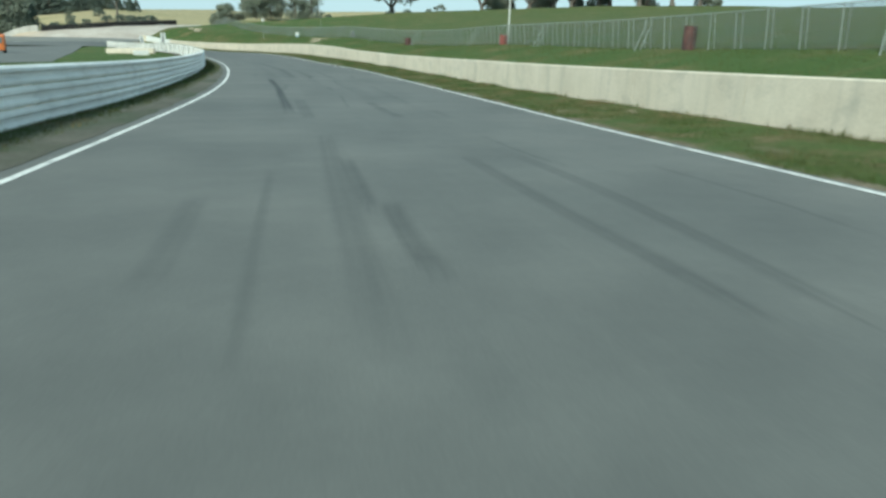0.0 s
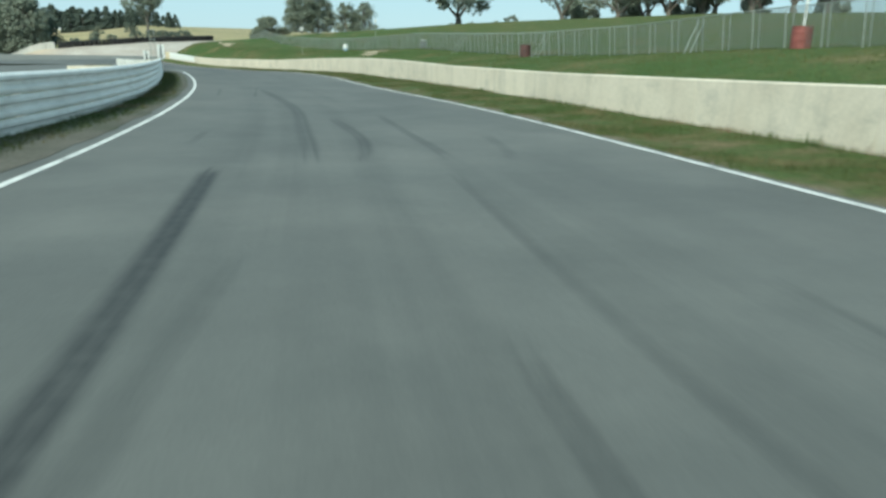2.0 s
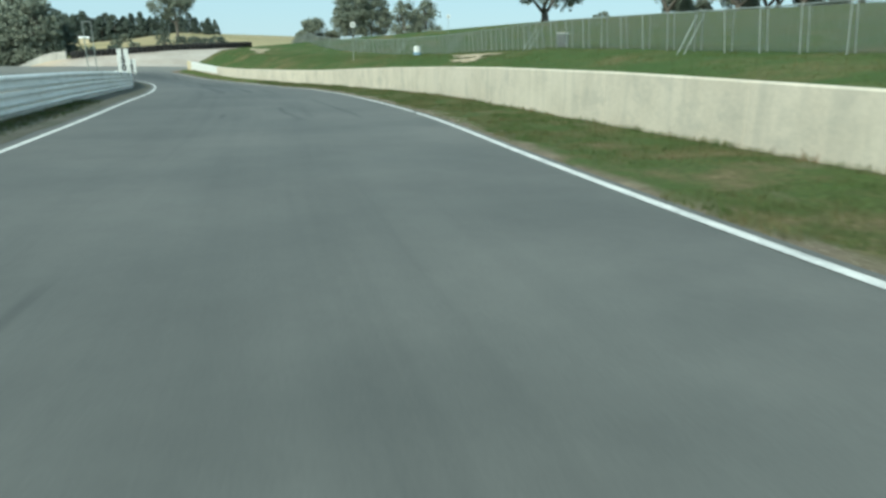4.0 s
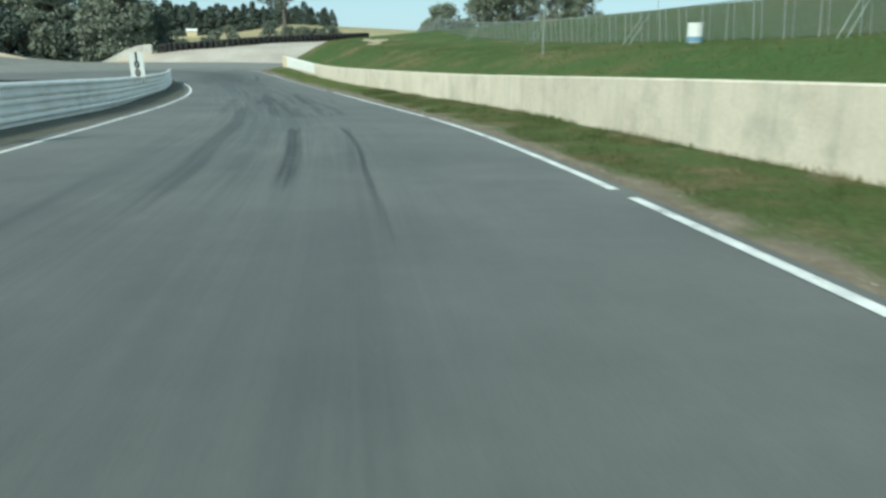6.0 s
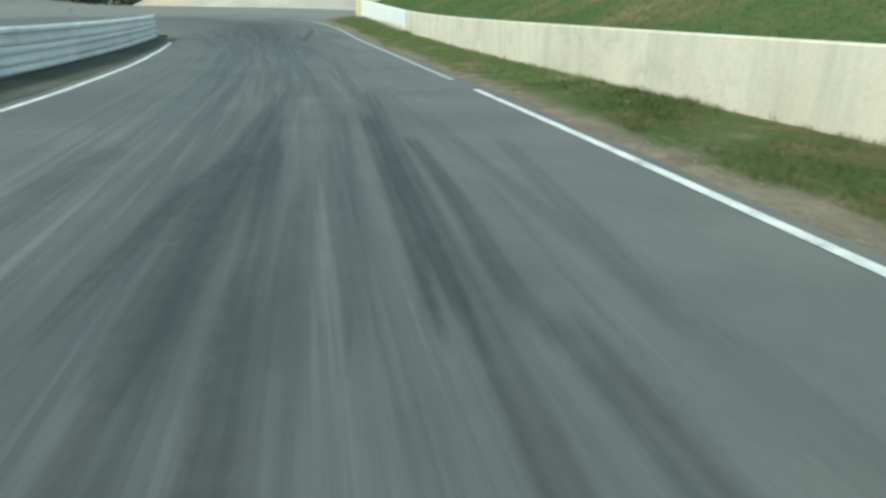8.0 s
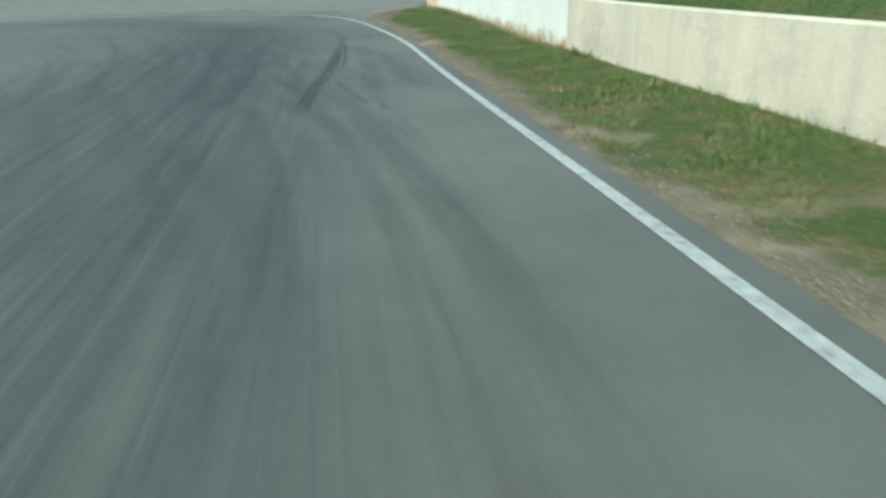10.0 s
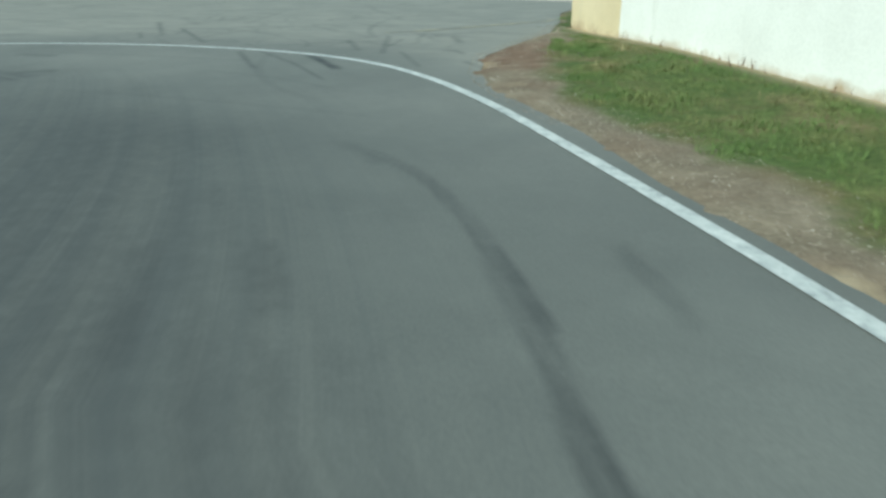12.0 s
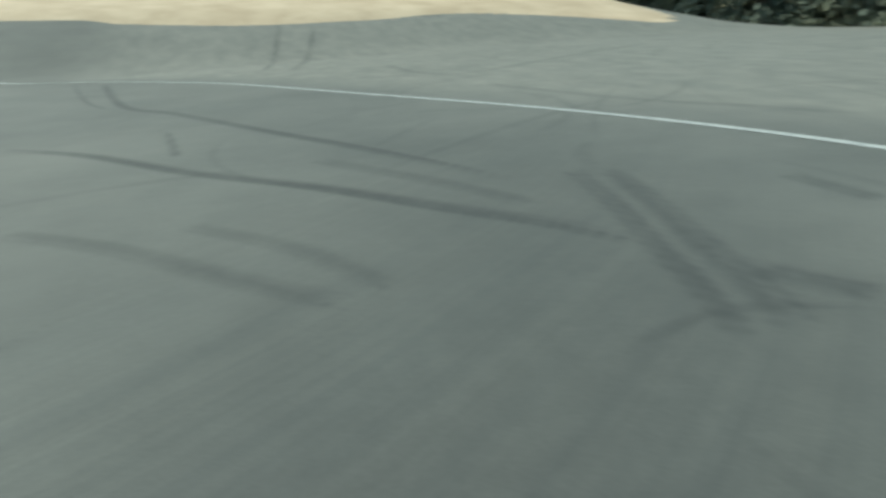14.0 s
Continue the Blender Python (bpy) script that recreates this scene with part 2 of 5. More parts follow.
def bank_x(y):
    """Where the grass bank behind the wall begins."""
    y = np.asarray(y, float)
    return np.where(y < WALL_END, wall_x(y), np.interp(y, [WALL_END, 152, 162, 175, 200, 260], [-20.0, -16.5, -12, -8, 5, 60]))


def ease(t):
    t = np.clip(t, 0, 1)
    return t * t * (3 - 2 * t)


def banking(x, y):
    """The run-off's outer side, which climbs to the sand."""
    x, y = np.asarray(x, float), np.asarray(y, float)
    side = ease((y - 108) / 14) * (1 - ease((y - 158) / 12))
    high = np.interp(y, [122, 132, 145, 152, 160], [2.5, 2.15, 1.45, 1.3, 1.0])
    return side * (high * ease((-50 - x) / 9) + 0.17 * np.clip(-57 - x, 0, 12))


def terrain(x, y):
    """The ground's height, without the road's own surface."""
    x, y = np.asarray(x, float), np.asarray(y, float)
    z = road_z(np.clip(y, -60, 259))
    d = x - bank_x(np.clip(y, -60, 259))
    verge = ease((x - edge_x(np.clip(y, -60, 172)) - 0.3) / 2.5) * (y < 150)
    z = z + np.interp(y, [50, 62, 88, 100], [0.12, 0.045, 0.045, 0.12]) * verge
    bank = 0.62 * ease((d - 0.15) / 0.7) + np.interp(y, [0, 35, 44, 52, 60, 68, 80, 110, 125, 150], [0.8, 0.85, 0.75, 0.52, 0.52, 0.72, 1.12, 1.2, 1.5, 1.9]) * ease((d - 0.3) / 5) + np.clip(d - 5, 0, 45) * 0.086 + np.clip(d - 50, 0, 60) * 0.055 + np.clip(d - 110, 0, 200) * 0.01
    z = z + np.where(d > 0, bank, 0)
    # sand trap and the fields behind it
    far = y - np.interp(x, [-120, -80, -66, -60, -53, -45, -36, -29, -16, 20, 80], [120, 135, 152, 157, 160, 165, 163.5, 161.5, 163, 172, 200])
    climb = 2.9 * np.interp(x, [-75, -62, -52, -43], [0.0, 0.12, 0.5, 1.0])
    z = z + (1 - ease(d / 20)) * (climb * (1 - np.exp(-np.clip(far, 0, 200) / 7.5)) + np.interp(x, [-40, -12], [0.055, 0.012]) * np.clip(far - 14, 0, 60)) + 0.003 * np.clip(y - 280, 0, 700)
    z = z + banking(x, y) - 2.55 * ease((-43.5 - x) / 11) * ease((y - 158) / 12) * (1 - ease((y - 195) / 30))
    # a little lower on the infield side
    left = rail_x(np.clip(y, -60, 130)) - x
    z = z - 0.35 * ease((left - 2) / 14) * (1 - ease((y - 120) / 20))
    return z


# ---- mesh helpers ----


def mesh_ob(name, verts, faces, mat, parent=None, label="", smooth=False):
    me = bpy.data.meshes.new(name)
    me.from_pydata([tuple(v) for v in verts], [], faces)
    me.update()
    if smooth:
        me.polygons.foreach_set("use_smooth", [True] * len(me.polygons))
    if mat:
        me.materials.append(mat)
    ob = new(name, me)
    if parent:
        ob.parent = parent
    if label:
        tagged(ob, label)
    return ob


def part(name, bm, mat, parent, label=""):
    me = bpy.data.meshes.new(name)
    bm.to_mesh(me)
    bm.free()
    me.materials.append(mat)
    ob = new(name, me)
    ob.parent = parent
    if label:
        tagged(ob, label)
    return ob


def grid_faces(n, m):
    return [(i * m + j, i * m + j + 1, (i + 1) * m + j + 1, (i + 1) * m + j) for i in range(n - 1) for j in range(m - 1)]


def strip(name, rows, mat, **kw):
    """A sheet through rows of points (all of one length)."""
    m = len(rows[0])
    return mesh_ob(name, [p for r in rows for p in r], grid_faces(len(rows), m), mat, **kw)


def box_bm(sx, sy, sz, bevel=0.0, at=(0, 0, 0)):
    bm = bmesh.new()
    bmesh.ops.create_cube(bm, size=1, matrix=Matrix.Translation(at) @ Matrix.Diagonal((sx, sy, sz, 1)))
    if bevel:
        bmesh.ops.bevel(bm, geom=bm.edges[:], offset=bevel, segments=2, affect="EDGES", profile=0.7)
    return bm


def tube_bm(points, radii, sides=8):
    """A tapered tube along points."""
    bm = bmesh.new()
    rings = []
    pts = [Vector(p) for p in points]
    for i, p in enumerate(pts):
        d = (pts[min(i + 1, len(pts) - 1)] - pts[max(i - 1, 0)]).normalized()
        a = d.cross(Vector((0.31, 0.95, 0.05))).normalized()
        b = d.cross(a)
        rings.append([bm.verts.new(p + radii[i] * (math.cos(t) * a + math.sin(t) * b)) for t in [2 * math.pi * k / sides for k in range(sides)]])
    for r0, r1 in zip(rings, rings[1:]):
        for k in range(sides):
            bm.faces.new((r0[k], r0[(k + 1) % sides], r1[(k + 1) % sides], r1[k]))
    bm.faces.new(rings[0][::-1])
    bm.faces.new(rings[-1])
    return bm


# ---- ground ----


def build_ground():
    ys = np.r_[-400, -200, -120, -60, np.arange(-30, 200, 1.0), np.arange(200, 300, 6), 320, 360, 420, 500, 620, 800, 1200, 1800, 3000, 4600]
    rng = np.random.default_rng(3)
    verts = []
    for y in ys:
        yc = min(max(y, -60), 259)
        b = float(bank_x(yc))
        r = float(edge_x(yc)) - 0.03 if y < 165 else min(-20.0, b - 1.5)
        l = min(float(line_l(min(yc, 124))) - 0.6, r - 4)
        xs = np.r_[-3000, -1500, -800, -500, -350, -250, -180, -130, -100, l + np.linspace(-75 - l, 0, 46), np.linspace(l, r, 8)[1:-1], np.linspace(r, b + 0.03, 9), b + np.r_[0.17, 0.5, 1, 1.6, 2.4, 3.4, 4.6, 6, 7.5, 9.5, 12, 15, 19, 24, 30, 38, 48, 60, 75, 95, 130, 200, 400, 900, 2000, 3200]]
        z = terrain(xs, np.full(len(xs), float(y)))
        on_road = (xs > l + 0.1) & (xs < r + 0.01) & (y < 146)
        runoff = (y > 70) & (y < 172) & (xs > -66) & (xs < r + 0.01) & ((y > 127) | (xs < -26))
        z = np.where(on_road | runoff, z - 0.15, z - 0.02) + rng.normal(0, 0.012, len(xs)) * (np.abs(xs - b) > 0.5)
        verts += [(x, float(y), float(q)) for x, q in zip(xs, z)]
    m = len(verts) // len(ys)
    ob = mesh_ob("ground", verts, grid_faces(len(ys), m), M_GROUND, smooth=True)
    return tagged(ob, "rolling grass ground with dry golden fields far off", "ground", kind="structure")


def ground_material():
    mat = bpy.data.materials.new("grass_and_fields")
    mat.use_nodes = True
    nt = mat.node_tree
    bsdf = nt.nodes["Principled BSDF"]
    green = ramp(nt, noise_tex(nt, 0.3, 7, 0.68), [(0.3, (0.20, 0.158, 0.085)), (0.40, (0.115, 0.112, 0.048)), (0.5, (0.07, 0.102, 0.034)), (0.62, (0.056, 0.095, 0.028)), (0.75, (0.105, 0.115, 0.045))])
    dry = ramp(nt, noise_tex(nt, 0.05, 5, 0.6, (0.4, 2.5, 1)), [(0.3, (0.26, 0.22, 0.12)), (0.5, (0.38, 0.32, 0.19)), (0.7, (0.20, 0.19, 0.09))])
    tc = nt.nodes.new("ShaderNodeTexCoord")
    sep = nt.nodes.new("ShaderNodeSeparateXYZ")
    nt.links.new(tc.outputs["Object"], sep.inputs[0])
    far = nt.nodes.new("ShaderNodeMapRange")
    far.inputs[1].default_value, far.inputs[2].default_value = 168, 185
    nt.links.new(sep.outputs[1], far.inputs[0])
    slope = nt.nodes.new("ShaderNodeMapRange")
    slope.inputs[1].default_value, slope.inputs[2].default_value, slope.inputs[4].default_value = 11, 32, 0.6
    nt.links.new(sep.outputs[0], slope.inputs[0])
    olive = ramp(nt, noise_tex(nt, 0.12, 5, 0.6), [(0.35, (0.12, 0.115, 0.05)), (0.65, (0.078, 0.10, 0.038))])
    green = mixc(nt, slope.outputs[0], green, olive)
    col = mixc(nt, far.outputs[0], green, dry)
    fine = noise_tex(nt, 11, 4, 0.65)
    col = mixc(nt, 1.0, col, ramp(nt, fine, [(0.3, (0.6, 0.6, 0.6)), (0.7, (1.2, 1.2, 1.2))]), "MULTIPLY")
    nt.links.new(col, bsdf.inputs["Base Color"])
    bsdf.inputs["Roughness"].default_value, bsdf.inputs["Specular IOR Level"].default_value = 0.95, 0.1
    b = nt.nodes.new("ShaderNodeBump")
    b.inputs["Strength"].default_value, b.inputs["Distance"].default_value = 0.7, 0.06
    nt.links.new(fine, b.inputs["Height"])
    nt.links.new(b.outputs[0], bsdf.inputs["Normal"])
    return mat


M_GROUND = ground_material()

OUTER = [(139.35, -20.58), (140.24, -21.24), (140.99, -21.85), (141.86, -22.81), (142.41, -24.11), (142.78, -25.58), (142.94, -27.19), (142.89, -28.85), (142.68, -30.1), (142.34, -31.5), (141.83, -33.18), (141.11, -35.11), (140.25, -37.3), (139.1, -40.32), (137.7, -43.5), (134.4, -48.0), (129, -52), (121, -55)]


def densify(points, step=0.5):
    """A smooth curve (Catmull-Rom) through points, sampled evenly."""
    p = np.array([points[0], *points, points[-1]], float)
    out = []
    for i in range(1, len(p) - 2):
        n = max(1, int(np.linalg.norm(p[i + 1] - p[i]) / step))
        for k in range(n):
            t = k / n
            out.append(0.5 * (2 * p[i] + (p[i + 1] - p[i - 1]) * t + (2 * p[i - 1] - 5 * p[i] + 4 * p[i + 1] - p[i + 2]) * t**2 + (3 * p[i] - p[i - 1] - 3 * p[i + 1] + p[i + 2]) * t**3))
    out.append(p[-1])
    return np.array(out)


def ribbon(name, path, half, mat, lift=0.006, **kw):
    """A flat strip of a width along a path of x, y on the road's surface; half may change along it."""
    path = np.asarray(path, float)
    d = np.gradient(path, axis=0)
    d /= np.linalg.norm(d, axis=1)[:, None]
    nrm = np.stack([-d[:, 1], d[:, 0]], 1)
    half = np.broadcast_to(half, len(path))
    rows = []
    for p, n, h in zip(path, nrm, half):
        rows.append([(p[0] + s * h * n[0], p[1] + s * h * n[1], float(surface(p[0] + s * h * n[0], p[1] + s * h * n[1])) + lift) for s in (-1, 1)])
    return strip(name, rows, mat, **kw)


def edge_x(y):
    """The asphalt's outer edge on the right."""
    y = np.asarray(y, float)
    along = line_r(np.clip(y, -60, 137)) + np.interp(y, [0, 80, 100, 120, 130, 134, 137], [0.18, 0.18, 0.22, 0.30, 0.30, 0.22, 0.2])
    bend = np.interp(y, [137, 138.3, 139.6, 140.4, 141.1, 142.5, 144, 145.4, 147.4, 149.5, 152.5, 156, 162, 172], [float(line_r(137)) + 0.2, -19.62, -20.42, -20.82, -21.05, -21.25, -20.95, -20.62, -20.62, -20.8, -20.3, -18.6, -12.5, -8])
    return np.where(y < 137, along, bend)


def surface(x, y):
    """The asphalt's height."""
    return road_z(np.clip(y, -60, 259)) + banking(x, y)


PAVED = []


def build_road():
    rows = []
    for y in np.r_[np.arange(-40, 0, 2.0), np.arange(0, 128.01, 0.32)]:
        a, b = line_l(y) - 0.35, float(edge_x(y))
        xs = np.linspace(a, b, 300)
        rows.append(list(zip(xs, [y] * len(xs), surface(xs, y))))
    ob = strip("road", rows, M_ASPHALT, smooth=True)
    PAVED.append(ob)
    tagged(ob, "grey asphalt race track with faint tyre marks", "road", kind="structure")
    rows = []
    for y in np.r_[np.arange(128, 134, 0.12), np.arange(134, 146, 0.05), np.arange(146, 152, 0.12), np.arange(152, 172.1, 0.5)]:
        b = float(edge_x(y))
        xs = np.r_[np.linspace(float(np.interp(y, [146, 152], [-57.3, -62])), -46, 30), np.linspace(-45.8, -34, 120), np.linspace(-33.95, b, 330)]
        rows.append(list(zip(xs, [y] * len(xs), surface(xs, y))))
    ob = strip("runoff", rows, M_ASPHALT, smooth=True)
    PAVED.append(ob)
    tagged(ob, "wide grey asphalt run-off area with scattered skid marks", "pavement", kind="structure")
    rows = [[(x, y, float(terrain(x, y)) + 0.02) for x in np.linspace(np.interp(y, [56, 104, 111, 128], [-66, -62, -57, -56]), np.interp(y, [56, 80, 100, 128], [-14, -18, -22, -27]), 60)] for y in np.arange(56, 128.5, 1)]
    tagged(strip("return_road", rows, M_ASPHALT), "grey asphalt track returning behind the guard rail", "road", kind="structure")
    ys = np.arange(-40, 139.3, 0.5)
    right = np.stack([line_r(ys), ys], 1)
    outer = densify([(x, y) for y, x in OUTER])
    edge = np.concatenate([right, outer])
    far = np.r_[0, np.cumsum(np.hypot(*np.diff(edge, axis=0).T))]
    even = np.arange(0, far[-1], 0.25)
    edge = np.stack([np.interp(even, far, edge[:, k]) for k in (0, 1)], 1)
    ker = np.exp(-0.5 * (np.arange(-12, 13) * 0.25 / 1.0) ** 2)
    edge[12:-12] = np.stack([np.convolve(edge[:, k], ker / ker.sum(), "valid") for k in (0, 1)], 1)
    for y0, y1, mat in ((-40, 67.9, M_LINE), (68.05, 83.15, M_LINE), (83.3, 94.8, M_LINE), (95.0, 111.3, M_LINE), (112.6, 200, M_WORN)):
        keep = (edge[:, 1] >= y0) & (edge[:, 1] < y1)
        piece = edge[keep]
        tagged(ribbon("edge_line", piece, 0.06, mat), "white painted edge line, worn in places", "road marking", kind="structure")
    tagged(ribbon("old_line", densify([(-23.6, 145.0), (-22.5, 145.85), (-21.4, 147.0), (-20.7, 147.7)], 0.3), 0.05, M_YELLOW), "faded yellow painted line on the run-off", "road marking", kind="structure")
    ys = np.arange(-40, 124, 0.5)
    tagged(ribbon("edge_line", np.stack([line_l(ys), ys], 1), 0.055, M_LINE), "white painted edge line along the inside", "road marking", kind="structure")


build_ground()
build_road()


def build_sand():
    ys = np.linspace(0, 1, 24)
    front = densify([(-58, 112), (-56.5, 128), (-56, 140), (-57, 150), (-53, 159), (-45, 164), (-36, 163), (-29, 160.5), (-25, 157.5), (-21.5, 154.6), (-18, 153.5), (-13, 160)], 1.5)
    back = densify([(-76, 112), (-76, 130), (-74, 145), (-70, 160), (-66, 170), (-59, 174.5), (-50, 171.5), (-43, 169), (-33.5, 172.5), (-26, 178), (-18, 184), (-12, 190)], 1.5)
    n = min(len(front), len(back))
    pick = lambda a: a[np.linspace(0, len(a) - 1, n).astype(int)]
    rows = [[(*(a + (b - a) * t), float(terrain(*(a + (b - a) * t))) + 0.10 * ease(t / 0.06) - 0.02 + 0.03 * math.sin(9 * t + i) * ease(t / 0.1)) for t in np.r_[0, 0.03, 0.06, np.linspace(0.12, 1, 14)]] for i, (a, b) in enumerate(zip(pick(front), pick(back)))]
    tagged(strip("sand_trap", rows, M_SAND, smooth=True), "pale tan sand and gravel trap beside the run-off", "sand", kind="structure")


build_sand()


def wall_section(y0, y1, mat, name, label, height=0.95, thick=0.2):
    """One length of the barrier wall, bevelled at its top, standing along the verge."""
    ys = np.linspace(y0 + 0.006, y1 - 0.006, max(2, int((y1 - y0) / 1.0) + 1))
    rows = []
    for y in ys:
        x, z = float(wall_x(y)), float(road_z(y)) + float(np.interp(y, [30, 44, 54, 63, 70, 84, 104], [0.1, -0.04, -0.03, 0.11, 0.16, 0.17, 0.12]))
        rows.append([(x, y, z - 0.4), (x, y, z + height - 0.025), (x + 0.025, y, z + height), (x + thick - 0.025, y, z + height), (x + thick, y, z + height - 0.025), (x + thick, y, z - 0.4)])
    m = 6
    verts = [p for r in rows for p in r]
    faces = grid_faces(len(rows), m) + [tuple(range(m))[::-1], tuple((len(rows) - 1) * m + k for k in range(m))]
    return mesh_ob(name, verts, faces, mat)


def splashed(name, stops):
    """Painted concrete with tan soil splashes in ragged tongues above the ground and a few run stains."""
    mat = material(name, stops, 1.2, 30, 0.75, 0, 0.12, 0.004, None, 0, 0.08)
    nt = mat.node_tree
    bsdf = nt.nodes["Principled BSDF"]
    col = bsdf.inputs["Base Color"].links[0].from_socket
    sep = nt.nodes.new("ShaderNodeSeparateXYZ")
    nt.links.new(nt.nodes.new("ShaderNodeTexCoord").outputs["Object"], sep.inputs[0])
    reach = nt.nodes.new("ShaderNodeMapRange")
    reach.inputs[1].default_value, reach.inputs[2].default_value, reach.inputs[3].default_value, reach.inputs[4].default_value = -4.46, -4.05, 0.3, -0.3
    nt.links.new(sep.outputs[2], reach.inputs[0])
    total = nt.nodes.new("ShaderNodeMath")
    nt.links.new(noise_tex(nt, 1.0, 6, 0.7, (1.6, 1.6, 1.6)), total.inputs[0])
    nt.links.new(reach.outputs[0], total.inputs[1])
    tongue = ramp(nt, total.outputs[0], [(0.46, (0, 0, 0)), (0.76, (0.95, 0.95, 0.95))])
    col = mixc(nt, tongue, col, (0.37, 0.28, 0.18))
    runs = ramp(nt, noise_tex(nt, 1.0, 5, 0.65, (3.2, 3.2, 0.3)), [(0.63, (0, 0, 0)), (0.76, (0.35, 0.35, 0.35))])
    nt.links.new(mixc(nt, runs, col, (0.36, 0.34, 0.29)), bsdf.inputs["Base Color"])
    return mat


M_WALL_WHITE = splashed("splashed_white_paint", [(0.3, (0.68, 0.68, 0.65)), (0.7, (0.76, 0.76, 0.73))])
M_WALL_CREAM = splashed("splashed_cream_paint", [(0.3, (0.56, 0.46, 0.29)), (0.7, (0.66, 0.56, 0.38))])


def build_wall():
    root = new("barrier_wall")
    tagged(root, "long pale concrete barrier wall with stains, beside the verge", "wall", kind="structure")
    y = -40.0
    while y < 131.7:
        y1 = min(y + 4.3, 131.85)
        ob = wall_section(y, y1, M_CONCRETE, "panel", "")
        ob.parent = root
        y = y1
    ob = wall_section(131.85, 144.25, M_WALL_WHITE, "panel", "")
    ob.parent = root
    tagged(ob, "white painted wall section")
    ob = wall_section(144.25, WALL_END, M_WALL_CREAM, "panel", "")
    ob.parent = root
    tagged(ob, "cream painted end of the wall")


build_wall()

# W-shaped rail profile: out from the post, up
W_PROFILE = [(0.0, -0.155), (0.03, -0.15), (0.083, -0.11), (0.083, -0.065), (0.01, -0.025), (0.01, 0.025), (0.083, 0.065), (0.083, 0.11), (0.03, 0.15), (0.0, 0.155)]


def build_rail():
    root = new("guard_rail")
    tagged(root, "triple galvanised steel guard rail on posts beside the track", "guard rail", kind="structure")
    y = -38.0
    while y < 125:
        y1 = min(y + 4.0, 125.5)
        ys = np.linspace(y, y1 + 0.12, 6)
        for level in (0.14, 0.5, 0.86):
            rows = []
            for yy in ys:
                x, z = float(rail_x(yy)), float(road_z(yy)) + float(np.interp(yy, [0, 15, 30, 42, 95, 112], [0.06, 0.04, 0.0, -0.05, -0.05, -0.12]))
                slope = float(rail_x(yy + 0.5) - rail_x(yy - 0.5))
                nx, ny = 1 / math.hypot(1, slope), -slope / math.hypot(1, slope)
                lap = 0.004 if yy == ys[-1] else 0.0
                rows.append([(x + (o + lap) * nx, yy + (o + lap) * ny, z + level + 1.14 * u) for o, u in W_PROFILE])
            strip("rail", rows, M_STEEL, parent=root)
        x, z = float(rail_x(y + 0.06)), float(road_z(y + 0.06))
        bm = box_bm(0.1, 0.14, 1.2, 0.008, (x - 0.065, y + 0.06, z + 0.29))
        part("post", bm, M_STEEL, root)
        y = y1


build_rail()


# ---- verges and shoulders ----


def build_shoulders():
    rng = np.random.default_rng(11)
    rows = []
    for y in np.arange(-40, 126, 0.7):
        a, b = float(rail_x(y)) - 0.5, float(line_l(y)) - 0.3 + rng.normal(0, 0.03)
        rows.append([(x, y, float(road_z(y)) + h) for x, h in zip(np.linspace(a, b, 6), (0.05, 0.05, 0.04, 0.03, 0.02, 0.006))])
    tagged(strip("dirt_shoulder", rows, M_SHOULDER, smooth=True), "brown dirt shoulder with dark grass under the guard rail", "dirt", kind="structure")


def grass_in(y):
    """Where the verge's grass begins, beyond the bare dirt along the asphalt."""
    y = np.asarray(y, float)
    along = edge_x(y) + np.interp(y, [0, 50, 70, 90, 100, 115, 122], [0.1, 0.14, 0.22, 0.34, 0.42, 0.45, 0.48])
    bend = wall_x(np.clip(y, 0, WALL_END)) - np.interp(y, [122, 131, 135, 137, 138.2, 139.4, 140.5, 141.5, 142.5, 143.8, 145, 147], [2.0, 2.03, 2.0, 2.2, 2.4, 2.56, 2.5, 2.2, 1.6, 1.0, 0.5, 0.3])
    return np.where(y < 122, along, np.maximum(bend, edge_x(y) + 0.1))


def pebble_material():
    mat = material("pebbles", [(0.3, (0.9, 0.9, 0.9)), (0.7, (1, 1, 1))], 3, 60, 0.9, 0, 0)
    nt = mat.node_tree
    geo = nt.nodes.new("ShaderNodeNewGeometry")
    nt.links.new(ramp(nt, geo.outputs["Random Per Island"], [(0.0, (0.07, 0.054, 0.043)), (0.45, (0.14, 0.112, 0.088)), (0.8, (0.27, 0.235, 0.195)), (1.0, (0.5, 0.47, 0.42))]), nt.nodes["Principled BSDF"].inputs["Base Color"])
    return mat


M_PEBBLE = pebble_material()
M_SHOULDER = material("shoulder_dirt", [(0.36, (0.045, 0.06, 0.028)), (0.48, (0.075, 0.072, 0.052)), (0.62, (0.105, 0.095, 0.075)), (0.75, (0.15, 0.135, 0.11))], 0.45, 18, 0.95, 0, 0.7, 0.03, None, 0, 0.4)
build_shoulders()


